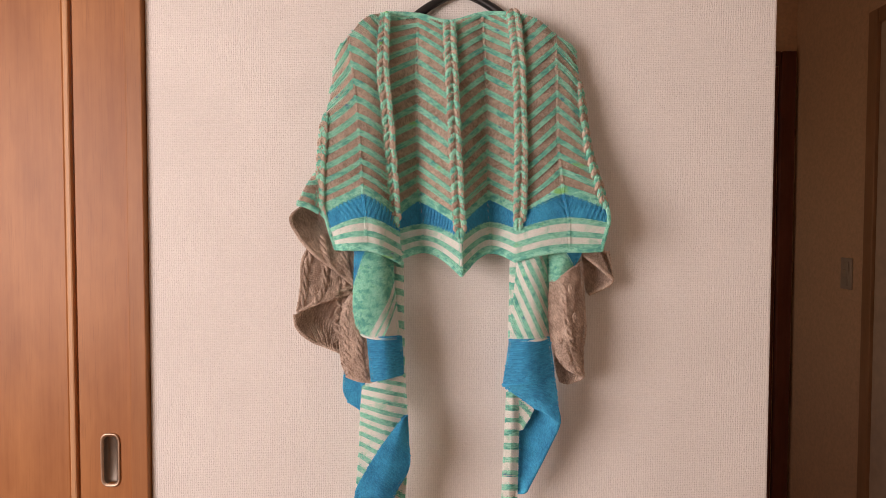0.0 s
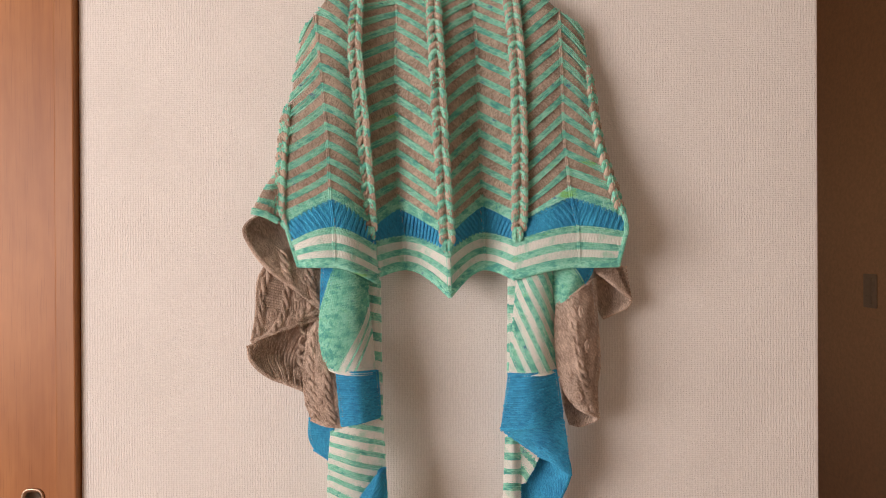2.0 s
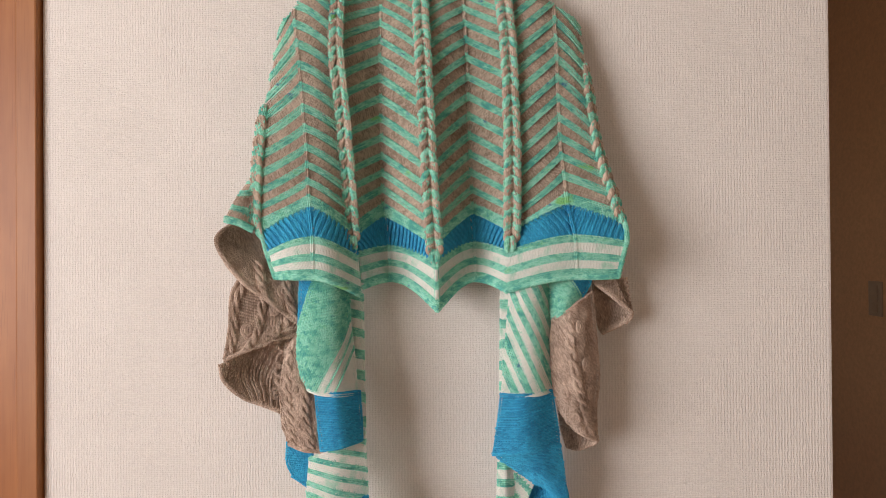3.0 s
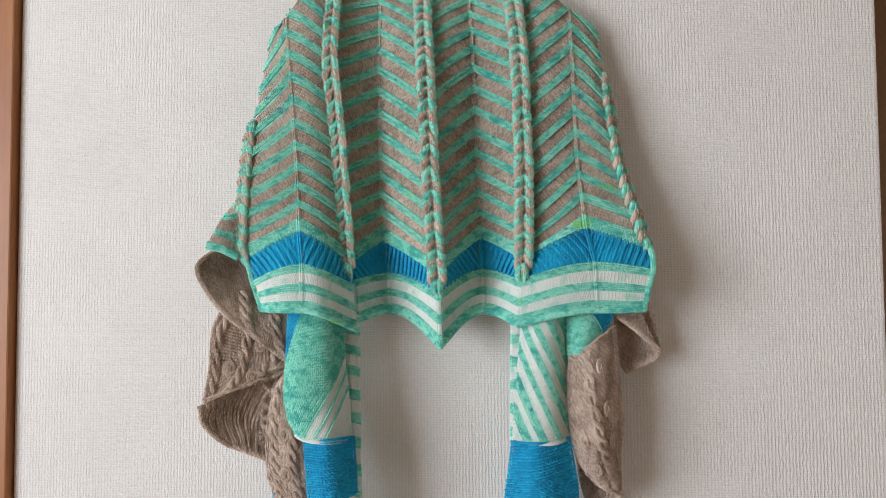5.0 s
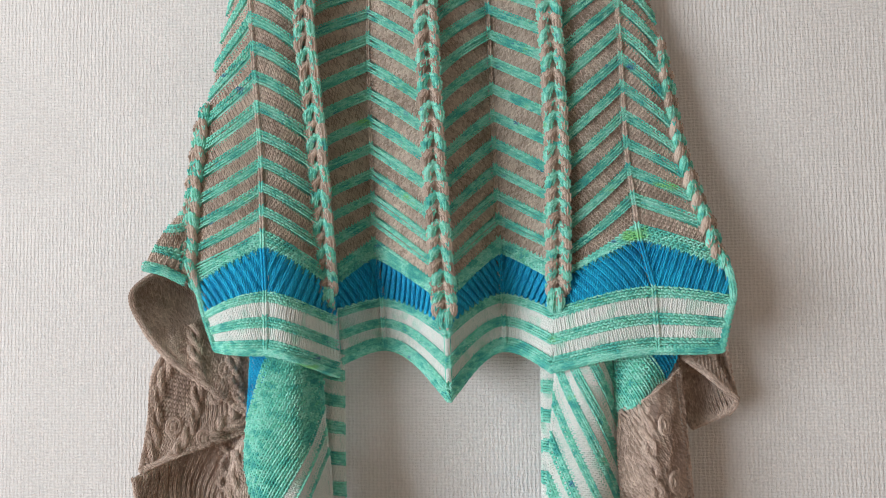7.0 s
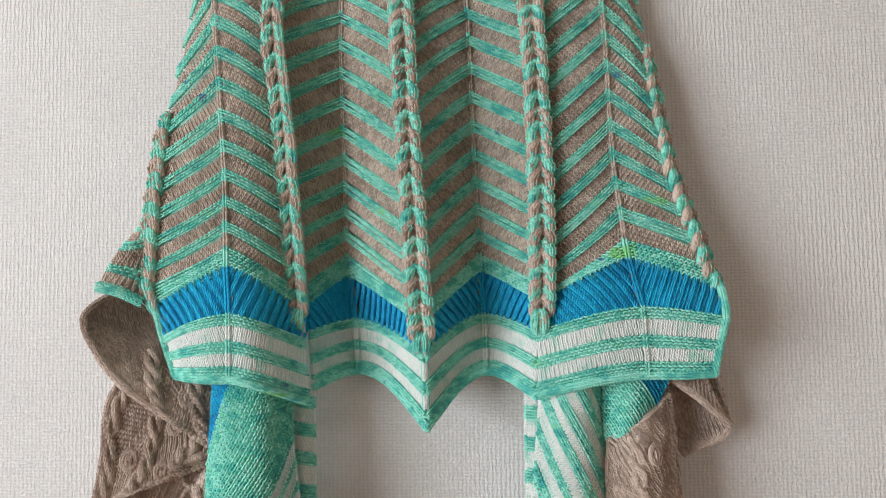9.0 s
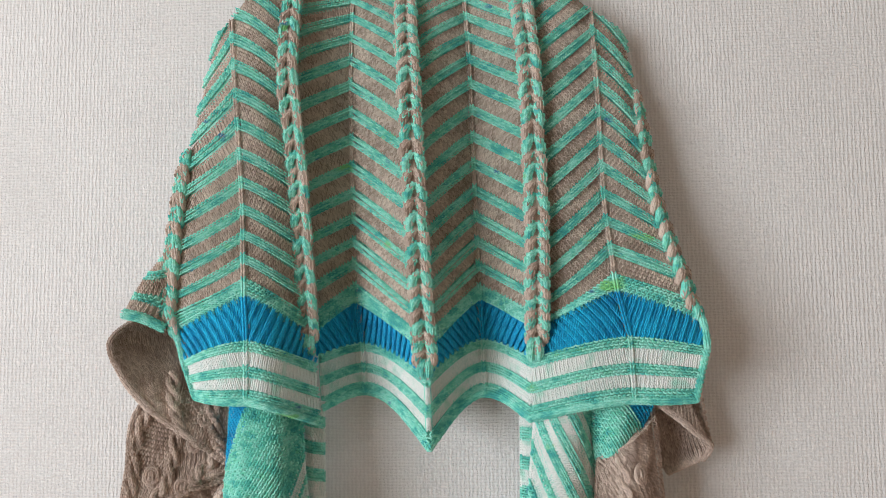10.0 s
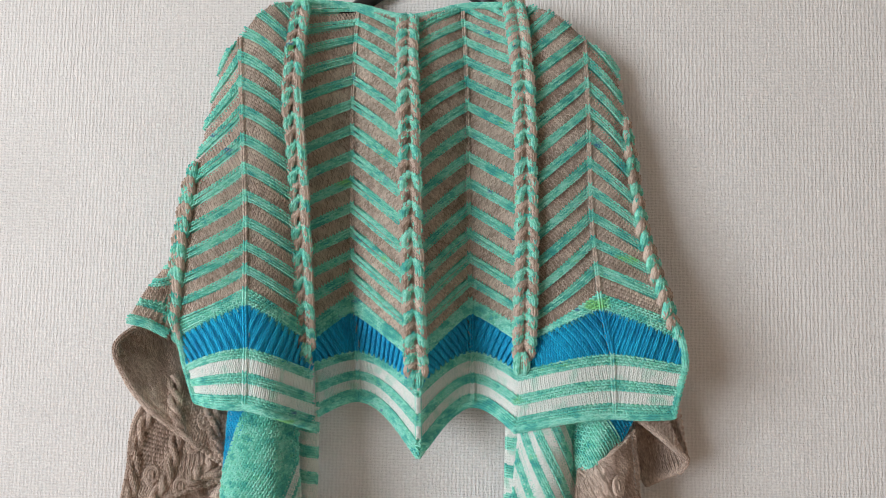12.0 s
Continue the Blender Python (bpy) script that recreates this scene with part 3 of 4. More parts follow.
L_CORNER = [[(-0.231, 1.225, 1.134), (-0.213, 1.220, 1.129), (-0.195, 1.215, 1.125)],
    [(-0.233, 1.228, 1.099), (-0.213, 1.222, 1.095), (-0.195, 1.215, 1.092)],
    [(-0.224, 1.226, 1.081), (-0.208, 1.222, 1.073), (-0.195, 1.216, 1.067)]]
L_CUP = [[(-0.296, 1.222, 1.431), (-0.270, 1.238, 1.430), (-0.245, 1.246, 1.412)],
    [(-0.317, 1.200, 1.406), (-0.285, 1.236, 1.394), (-0.243, 1.238, 1.384)],
    [(-0.301, 1.194, 1.373), (-0.266, 1.212, 1.364), (-0.214, 1.225, 1.352)],
    [(-0.283, 1.193, 1.352), (-0.250, 1.200, 1.333), (-0.207, 1.216, 1.310)],
    [(-0.271, 1.194, 1.341), (-0.240, 1.202, 1.316), (-0.200, 1.222, 1.279)]]
L_FOLD = [[(-0.291, 1.220, 1.355), (-0.257, 1.222, 1.341), (-0.207, 1.232, 1.303)],
    [(-0.300, 1.207, 1.329), (-0.260, 1.212, 1.304), (-0.205, 1.222, 1.286)],
    [(-0.300, 1.200, 1.285), (-0.263, 1.206, 1.275), (-0.223, 1.212, 1.282)],
    [(-0.306, 1.197, 1.245), (-0.273, 1.206, 1.258), (-0.205, 1.228, 1.279)]]
L_POCKET = [[(-0.310, 1.193, 1.238), (-0.286, 1.215, 1.251), (-0.207, 1.240, 1.286)],
    [(-0.307, 1.198, 1.216), (-0.280, 1.230, 1.221), (-0.210, 1.245, 1.235)],
    [(-0.285, 1.203, 1.194), (-0.258, 1.225, 1.196), (-0.223, 1.240, 1.201)],
    [(-0.269, 1.210, 1.185), (-0.240, 1.214, 1.173), (-0.227, 1.230, 1.166)]]
L_FRONT = [[(-0.232, 1.225, 1.254), (-0.215, 1.222, 1.274), (-0.200, 1.222, 1.249)],
    [(-0.236, 1.213, 1.206), (-0.211, 1.200, 1.218), (-0.184, 1.200, 1.201)],
    [(-0.233, 1.208, 1.158), (-0.207, 1.192, 1.171), (-0.177, 1.193, 1.161)],
    [(-0.223, 1.206, 1.131), (-0.199, 1.192, 1.127), (-0.174, 1.195, 1.124)]]
R_STRIP = [[(0.062, 1.235, 1.336), (0.072, 1.230, 1.336), (0.084, 1.235, 1.336)],
    [(0.061, 1.235, 1.264), (0.070, 1.228, 1.265), (0.082, 1.235, 1.265)],
    [(0.060, 1.235, 1.191), (0.068, 1.228, 1.192), (0.081, 1.235, 1.191)]]
R_LONG = [[(0.057, 1.225, 1.114), (0.066, 1.216, 1.116), (0.077, 1.225, 1.114)],
    [(0.053, 1.225, 1.018), (0.064, 1.216, 1.021), (0.077, 1.225, 1.018)],
    [(0.049, 1.225, 0.916), (0.061, 1.216, 0.920), (0.075, 1.225, 0.916)],
    [(0.049, 1.225, 0.847), (0.060, 1.216, 0.852), (0.073, 1.225, 0.848)]]
R_TUBE = [[(0.075, 1.225, 1.346), (0.090, 1.205, 1.347), (0.109, 1.205, 1.347), (0.127, 1.228, 1.348)],
    [(0.068, 1.220, 1.276), (0.087, 1.198, 1.279), (0.108, 1.198, 1.279), (0.128, 1.225, 1.276)],
    [(0.061, 1.215, 1.197), (0.085, 1.193, 1.199), (0.108, 1.193, 1.200), (0.130, 1.220, 1.200)]]
R_BLOCK = [[(0.060, 1.212, 1.197), (0.089, 1.188, 1.201), (0.128, 1.212, 1.202)],
    [(0.054, 1.210, 1.151), (0.089, 1.184, 1.157), (0.134, 1.210, 1.161)],
    [(0.049, 1.208, 1.118), (0.089, 1.184, 1.128), (0.137, 1.210, 1.129)]]
R_INNER = [[(0.055, 1.224, 1.108), (0.093, 1.228, 1.113), (0.134, 1.220, 1.122)],
    [(0.079, 1.232, 1.088), (0.114, 1.234, 1.091), (0.140, 1.216, 1.087)],
    [(0.079, 1.238, 1.049), (0.115, 1.238, 1.047), (0.144, 1.205, 1.054)],
    [(0.078, 1.238, 0.994), (0.105, 1.234, 0.994), (0.125, 1.214, 1.003)],
    [(0.074, 1.228, 0.919), (0.082, 1.226, 0.920), (0.089, 1.220, 0.927)]]
R_LAP = [[(0.053, 1.207, 1.115), (0.094, 1.188, 1.126), (0.137, 1.205, 1.130)],
    [(0.071, 1.210, 1.101), (0.104, 1.192, 1.107), (0.141, 1.202, 1.100)],
    [(0.102, 1.212, 1.080), (0.121, 1.202, 1.075), (0.145, 1.200, 1.057)]]
R_PEEP = [[(0.078, 1.224, 1.095), (0.090, 1.222, 1.088), (0.104, 1.220, 1.078)],
    [(0.078, 1.226, 1.068), (0.087, 1.224, 1.064), (0.096, 1.222, 1.058)],
    [(0.078, 1.228, 1.033), (0.081, 1.227, 1.035), (0.084, 1.226, 1.036)]]
R_GARTER = [[(0.127, 1.225, 1.350), (0.149, 1.205, 1.351), (0.185, 1.222, 1.350)],
    [(0.126, 1.222, 1.320), (0.146, 1.200, 1.324), (0.172, 1.215, 1.327)],
    [(0.128, 1.220, 1.294), (0.140, 1.203, 1.303), (0.156, 1.210, 1.310)]]
R_BROWN = [[(0.129, 1.215, 1.296), (0.155, 1.198, 1.315), (0.184, 1.222, 1.333)],
    [(0.126, 1.212, 1.258), (0.155, 1.193, 1.261), (0.189, 1.220, 1.267)],
    [(0.130, 1.212, 1.200), (0.155, 1.193, 1.204), (0.192, 1.220, 1.214)],
    [(0.141, 1.215, 1.168), (0.162, 1.200, 1.162), (0.188, 1.222, 1.177)],
    [(0.159, 1.222, 1.147), (0.171, 1.210, 1.142), (0.189, 1.222, 1.132)]]
R_UNDER = [[(0.138, 1.240, 1.177), (0.161, 1.235, 1.160), (0.185, 1.224, 1.143)],
    [(0.144, 1.242, 1.139), (0.161, 1.238, 1.134), (0.189, 1.225, 1.129)],
    [(0.151, 1.240, 1.117), (0.165, 1.236, 1.115), (0.179, 1.230, 1.122)]]
R_WING = [[(0.188, 1.240, 1.356), (0.211, 1.246, 1.354), (0.235, 1.250, 1.347)],
    [(0.193, 1.250, 1.318), (0.219, 1.258, 1.315), (0.240, 1.246, 1.308)],
    [(0.198, 1.258, 1.283), (0.219, 1.255, 1.288), (0.241, 1.244, 1.297)],
    [(0.204, 1.252, 1.271), (0.220, 1.250, 1.279), (0.235, 1.246, 1.287)]]
R_EDGE = [[(0.184, 1.228, 1.356), (0.199, 1.230, 1.354), (0.216, 1.236, 1.350)],
    [(0.187, 1.225, 1.342), (0.208, 1.228, 1.333), (0.229, 1.236, 1.321)],
    [(0.194, 1.228, 1.339), (0.215, 1.230, 1.323), (0.240, 1.240, 1.301)]]
SIDE = [[(-0.283, 1.224, 1.483), (-0.280, 1.224, 1.485), (-0.277, 1.228, 1.488)],
    [(-0.294, 1.206, 1.457), (-0.284, 1.208, 1.459), (-0.274, 1.215, 1.463)],
    [(-0.305, 1.200, 1.431), (-0.289, 1.202, 1.427), (-0.271, 1.208, 1.417)]]


# ---- the shawl ----
shawl = tagged(new("shawl"), "hand-knitted mint, taupe, blue and white wool shawl on a hanger", "shawl")
REPEAT = 0.0262          # one mint and one taupe stripe, measured down the cloth
MINT_ROWS, TAUPE_ROWS = 4, 4
MINT_SHARE = 0.44
# how high the stripes lie along the panels' edges: height = a + b n + c n^2 + d n^3 at the nth stripe
RISE = {"C0": (1.4258, 0.02201, 0.000565, 0.0), "R1": (1.4668, 0.01797, 0.001694, -0.0000728), "C1": (1.4203, 0.02384, 0.000741, -0.0000408),
        "C1_right": (1.4388, 0.02056, 0.000898, -0.0000405), "R2": (1.4652, 0.01689, 0.002043, -0.0001183), "C2": (1.4088, 0.01770, 0.001635, -0.0000804),
        "R3": (1.4568, 0.02181, 0.001031, -0.0000639), "C3": (1.4295, 0.01674, 0.001805, -0.0000971), "C3_right": (1.4086, 0.02467, 0.000696, -0.0000452),
        "R4": (1.4684, 0.02556, 0.000210, -0.0000066), "C4": (1.4456, 0.01882, 0.000689, 0.0)}
STEPS = np.linspace(0, 16, 161)


class Line:
    """One of the lines down the cloth: its control points, and the heights of the stripes along it."""

    def __init__(self, pts, rise):
        self.p = np.array(pts)
        self.cable, self.gutter = rise[0] == "C", 0.002 if rise in ("C0", "C4") else 0.007
        a, b, c, d = RISE[rise]
        start = 0.5 * (a + self.p[3, 2])
        z = a + STEPS * (b + STEPS * (c + STEPS * d)) + (start - a) * np.clip(1 - STEPS, 0, 1)
        grow = np.maximum(np.diff(z), 0.0014)
        self.z = np.concatenate([[z[0]], z[0] + np.cumsum(grow)])
        self.p[3, 2] = start
        self.top = float(np.interp(self.p[0, 2], self.z, STEPS))

    def s_at(self, z):
        return float(np.interp(z, self.z, STEPS)) if z >= self.p[3, 2] else float(np.interp(z, self.p[[6, 5, 4, 3], 2], (-3, -2, -1, 0)))


def line_at(l, s):
    """The point of a line: s > 0 stripes above the band, 0..-1 mint edge, -1..-2 blue band, -2..-3 hem."""
    p = l.p[[6, 5, 4, 3, 2, 1, 0]]
    zs = np.array([-3.0, -2.0, -1.0, 0.0] + [l.s_at(l.p[k, 2]) for k in (2, 1, 0)])
    s = np.asarray(s, float)
    up = np.minimum(s, l.top + 3)
    out = np.stack([np.interp(up, zs, p[:, a]) for a in range(3)], -1)
    near = 0.8         # smooth the upper part
    lo = np.stack([np.interp(np.maximum(up - near, 0), zs, p[:, a]) for a in range(3)], -1)
    hi = np.stack([np.interp(np.minimum(up + near, l.top), zs, p[:, a]) for a in range(3)], -1)
    soft = (s > 0.8)[..., None]
    out = np.where(soft, 0.5 * out + 0.25 * (lo + hi), out)
    out[..., 2] = np.where(s > 0, np.interp(s, STEPS, l.z), out[..., 2])
    return out


def top_of(l):
    return l.top


L0, L1, L2, L3, L4, L5, L6, L7, L8 = [Line(p, n) for p, n in ((C0, "C0"), (R1, "R1"), (C1, "C1"), (R2, "R2"), (C2, "C2"), (R3, "R3"), (C3, "C3"), (R4, "R4"), (C4, "C4"))]
L2_RIGHT, L6_RIGHT = Line(C1, "C1_right"), Line(C3, "C3_right")


def panel_point(a, b, u, s, belly, bow=0.08):
    """A point between two neighbouring lines; below the stripes the cloth bends in round scallops."""
    pa, pb = line_at(a, s), line_at(b, s)
    u, s = np.broadcast_arrays(np.asarray(u, float), np.asarray(s, float))
    falling = a.p[3, 2] > b.p[3, 2]
    v = 1 - u if falling else u
    scallop = np.clip(-s - 0.3, 0, 2.0) / 2.0
    bent = scallop * 0.97 + (1 - scallop) * bow
    v = v * (1 - bent) + np.sin(np.pi / 2 * np.clip(v, 0, 1)) * bent
    v = 1 - v if falling else v
    w = np.stack([u, v, v], -1)
    p = pa * (1 - w) + pb * w
    p[..., 1] -= belly * np.sin(np.pi * np.clip(u, 0, 1))
    from_cable = np.clip(u if a.cable else 1 - u, 0, 1)
    p[..., 1] += np.clip(s + 1.6, 0, 1) * np.clip((a.top - s) / 3, 0, 1) * min(a.gutter, b.gutter) * (1 - from_cable) ** 5
    return p


def row_list(stop):
    """(s, yarn, stitch) of the rows from the band's top up to s = stop."""
    rows, k = [], 0
    while k < stop:
        for i in range(TAUPE_ROWS):
            rows.append((k + (i + 0.5) / TAUPE_ROWS * (1 - MINT_SHARE), brown, "knit", (1 - MINT_SHARE) / TAUPE_ROWS))
        for i in range(MINT_ROWS):
            rows.append((k + 1 - MINT_SHARE * (1 - (0.14, 0.34, 0.66, 0.86)[i]), mint, ("dip", "hump")[i % 2], MINT_SHARE / MINT_ROWS))
        k += 1
    return rows


def lay_row(cloth, a, b, s, yarn_no, kind, h_mm, belly, lean, w=3.0, lift=0.0, ribbed=False, shift=0.0, bow=0.08, depth=1.2):
    """One row of loops between two lines; lean (m for each unit of s) slides the columns so that they stand square to the row."""
    us = np.linspace(0, 1, 33)
    line = panel_point(a, b, us, np.full(33, s), belly, bow)
    seg = np.linalg.norm(np.diff(line, axis=0), axis=1)
    arc = np.concatenate([[0], np.cumsum(seg)])
    step = w * 0.001
    i = np.arange(-120, 180)
    at = (i + shift) * step - lean * s
    inside = (at > 0.0004) & (at < arc[-1] - 0.0004)
    i, at = i[inside], at[inside]
    u = np.interp(at, arc, us)
    keep = s < top_of(a) * (1 - u) + top_of(b) * u
    u, i = u[keep], i[keep]
    if not len(u):
        return
    e = 0.02
    here = np.full(len(u), s)
    pos = panel_point(a, b, u, here, belly, bow)
    row = panel_point(a, b, u + e, here, belly, bow) - panel_point(a, b, u - e, here, belly, bow)
    down = panel_point(a, b, u, here - 0.15, belly, bow) - panel_point(a, b, u, here + 0.15, belly, bow)
    nr = np.cross(row, down)
    nr *= np.where(nr[:, 1:2] > 0, -1.0, 1.0)
    if ribbed:
        lift = np.where(i % 2 == 0, 0.0012, -0.0013)
    cloth.stitches(kind, pos, row, nr, np.full(len(u), yarn_no), w, h_mm, depth, lift)


def backing(cloth, a, b, s_list, yarns, belly, sink=0.0034, bow=0.08):
    us = np.linspace(0, 1, 15)
    s2, u2 = np.meshgrid(s_list, us, indexing="ij")
    top = top_of(a) * (1 - u2) + top_of(b) * u2
    s2 = np.minimum(s2, top)
    g = panel_point(a, b, u2, s2, belly, bow)
    cloth.sheet(g, yarns, 0.0010, sink)


HEMS = []
BELLY = (0.004, 0.008, -0.001, 0.003, 0.004, -0.003, 0.005, 0.004)
BOW = (-0.35, 0.45, 0.05, 0.05, 0.10, 0.08, -0.12, 0.08)
EDGES = [(L0, L1), (L1, L2), (L2_RIGHT, L3), (L3, L4), (L4, L5), (L5, L6), (L6_RIGHT, L7), (L7, L8)]
L2_RIGHT.p[3:, 1] += (0.008, 0.012, 0.016, 0.020)      # behind its neighbour's fold
L2_RIGHT.p[4:, 2] += (0.006, 0.007, 0.010)
for k, (a, b) in enumerate(EDGES):
    belly, bow = BELLY[k], BOW[k]
    stop = max(top_of(a), top_of(b))
    mid = 5.0
    la, lb = line_at(a, mid), line_at(b, mid)
    slope = math.atan2(lb[2] - la[2], lb[0] - la[0])
    lean = REPEAT * math.sin(slope)
    fan = 0.034 * math.sin(slope)
    rows = row_list(stop)
    cloth = Cloth()
    s_list = np.arange(0, math.ceil(stop) + 0.01, 0.1)[::-1]
    s_list = s_list[s_list < stop + 0.1]
    fr = (s_list[1:] + 0.05) % 1.0
    backing(cloth, a, b, s_list, np.where(fr < 1 - MINT_SHARE, brown, mint), belly, 0.0052, bow)
    for s, y, kind, share in rows:
        if s < stop:
            high = share * REPEAT * 1000 * abs(math.cos(slope))
            if kind == "knit":
                lay_row(cloth, a, b, s, y, kind, high * 1.0, belly, lean, w=3.8, lift=-0.0006, bow=bow, depth=1.35)
            else:
                lay_row(cloth, a, b, s, y, kind, high * 0.92, belly, lean, w=4.4, shift=0.5 if kind == "hump" else 0.0, lift=0.0012 if k in (0, 7) else 0.0022, bow=bow, depth=1.5)
    cloth.make("striped_panel", shawl, "slanting taupe and mint striped panel")

    # thick mint edge, blue rib, then the striped hem
    cloth = Cloth()
    s_list = np.linspace(0.02, -1.06, 5)
    backing(cloth, a, b, s_list, np.full(4, mint), belly, 0.0034, bow)
    for i in range(6):
        lay_row(cloth, a, b, 0.02 - (i + 0.5) / 6 * 1.04, mint, ("dip", "hump")[i % 2], 3.0, belly, 0, w=4.2, lift=0.0016, shift=0.5 * (i % 2), bow=bow)
    cloth.make("mint_edge", shawl, "raised mint garter ridge")
    cloth = Cloth()
    backing(cloth, a, b, np.linspace(-0.97, -2.03, 9), np.full(8, blue), belly, 0.0060, bow)
    for i in range(15):
        lay_row(cloth, a, b, -0.99 - (i + 0.5) / 15 * 1.02, blue, "knit", 2.9, belly, fan, w=4.0, ribbed=True, bow=bow, depth=1.0)
    cloth.make("blue_band", shawl, "bright blue ribbed band")
    cloth = Cloth()
    order = [mint] * 4 + [white] * 5 + [mint] * 4 + [white] * 4 + [mint] * 5
    backing(cloth, a, b, np.linspace(-1.99, -3, len(order) + 1), np.array(order), belly, 0.0030, bow)
    for i, y in enumerate(order):
        at = -1.99 - (i + 0.5) / len(order) * 1.01
        if y == white:
            lay_row(cloth, a, b, at, y, "knit", 2.9, belly, fan * 0.5, w=3.9, bow=bow, depth=1.05)
        else:
            lay_row(cloth, a, b, at, y, ("dip", "hump")[i % 2], 2.7, belly, fan * 0.5, w=4.2, lift=0.0008, shift=0.5 * (i % 2), bow=bow)
    hem = cloth.make("hem", shawl, "white and mint striped wavy hem")
    HEMS.append((hem, a, b, belly, bow))


def rib(l, name, width, label):
    """A single column of knit stitches down a line, in the colours of the rows it crosses."""
    cloth = Cloth()
    s = np.concatenate([np.arange(-2.95, -1.0, 0.05), np.arange(-1.0, top_of(l), 0.09)])
    p = line_at(l, s)
    p[:, 1] -= 0.0032
    n = len(s)
    y = np.where((s % 1.0 < 1 - MINT_SHARE) & (s > 0), brown, mint)
    y = np.where(((s < -2.19) & (s > -2.38)) | ((s < -2.57) & (s > -2.76)), white, y)
    y = np.where((s < -1.0) & (s > -2.0), blue, y)
    cloth.stitches("knit", p, np.tile([1.0, 0, 0.0], (n, 1)), np.tile([0, -1.0, 0.0], (n, 1)), y, width, 2.6, 1.1)
    return cloth.make(name, shawl, label)


for l in (L1, L3, L5, L7):
    rib(l, "centre_rib", 5.0, "narrow raised knit rib")


def braid(l, bottom, width, face=(0, -1.0, 0), short=0.0, out_by=0.0035):
    """A raised plait: a core, and pairs of fat knitted lobes that part from the middle downwards."""
    face = np.array(face) / np.linalg.norm(face)
    across = np.cross(face, [0, 0, 1.0])
    across = across / np.linalg.norm(across)
    across = across * (1 if across[0] > 0 else -1)
    s_top, s_bot = l.s_at(l.p[0, 2] - short), bottom
    n = int((s_top - s_bot) / 0.5)

    def middle(s):
        return line_at(l, np.array([s]))[0] + face * out_by

    core = Cloth()
    strand(core, [middle(s) - face * 0.002 for s in np.linspace(s_bot, s_top, 60)], np.full(60, 0.0046), brown)
    cable = core.make("cable", shawl, "raised plaited cable in mint and taupe")
    for i in range(n + 1):
        s = s_bot + i * 0.5
        c = middle(s)
        tall = max(0.009, middle(s + 0.25)[2] - middle(s - 0.25)[2])
        y = mint if (i % 2 == 0) else brown
        link = Cloth()
        taper = 0.25 if i == 0 else (0.45 if short and i == n else 1.0)
        for sgn in (-1, 1):
            jig = np.random.normal(0, 0.0005, 3)
            t = np.linspace(0, 1, 9)
            x = sgn * (0.0012 + taper * width * (0.20 * t + 0.16 * np.sin(math.pi * t)))
            zz = 0.70 * tall - 1.55 * tall * t
            out = 0.0052 * np.sin(math.pi * (0.14 + 0.80 * t)) - 0.0012
            pts = c + jig + x[:, None] * across + zz[:, None] * np.array([0, 0, 1.0]) + out[:, None] * face
            thick = 0.0016 + 0.0028 * np.sin(math.pi * (0.06 + 0.88 * t)) ** 0.7
            knitted_strand(link, pts, thick, np.tile(face, (9, 1)), y, 7, mixed=0.14, w=3.8, h=3.0)
            link.hairs(pts[1:8:2], np.tile(face, (4, 1)), np.full(4, y), 2)
        link.make("cable_link", cable)
    return cable


for l, bottom, face, short in ((L0, -0.9, (-0.6, -0.8, 0), 0.125), (L2, -1.2, (-0.25, -1.0, 0), 0), (L4, -1.6, (0, -1.0, 0), 0), (L6, -1.6, (0, -1.0, 0), 0), (L8, -0.6, (0.75, -0.65, 0), 0.055)):
    middle_one = abs(face[0]) < 0.5
    braid(l, bottom, 0.0235 if middle_one else 0.0190, face, short, 0.0085 if middle_one else (-0.0015 if l is L0 else -0.004))


def cord(points, n, yarns, radius, name, label, parent=None):
    """A rolled knitted edge along a curve."""
    p = spline(points, n)
    d = np.gradient(p, axis=0)
    cloth = Cloth()
    strand(cloth, p, np.full(n, radius * 0.8), yarns[0])
    nr = np.cross(d, [0, 0, 1.0])
    for ang in (-65, -20, 25, 70):
        a = radians(ang)
        front = np.tile([0, -1.0, 0], (n, 1)) * math.cos(a) + np.cross(d / np.linalg.norm(d, axis=1)[:, None], [0, -1.0, 0]) * math.sin(a)
        front /= np.linalg.norm(front, axis=1)[:, None]
        side = np.cross(front, d)
        cloth.stitches("knit", p + front * radius, side, front, np.array([yarns[i % len(yarns)] for i in range(n)]), 1.15 * radius * 1000, 2.9, 0.9)
    cloth.hairs(p, np.tile([0, -1.0, 0], (n, 1)), np.full(n, yarns[0]), 5)
    return cloth.make(name, parent or shawl, label)


def lift(p, dy, dz):
    return (p[0], p[1] + dy, p[2] + dz)


cord([lift(C1[0], -0.004, 0.001), lift(R2[0], -0.003, 0.002), lift(C2[0], -0.002, 0.003), lift(R3[0], -0.003, 0.002), lift(C3[0], -0.004, 0.001)], 90, [mint], 0.0028, "neck_edge", "rolled mint neck edge")


# ---- the shawl's hanging ends ----
def one(y, kind, h=2.8):
    return lambda q: (y, kind, h)


def bands(*spec):
    """Rows by (yarn, stitch, width in m) in turn, over and over."""
    total = sum(s[2] for s in spec)

    def rows(q):
        q = q % total
        for y, kind, wide in spec:
            if q < wide:
                return y, kind, 2.8 if kind == "knit" else 2.6
            q -= wide
        return spec[-1][0], spec[-1][1], 2.3
    return rows


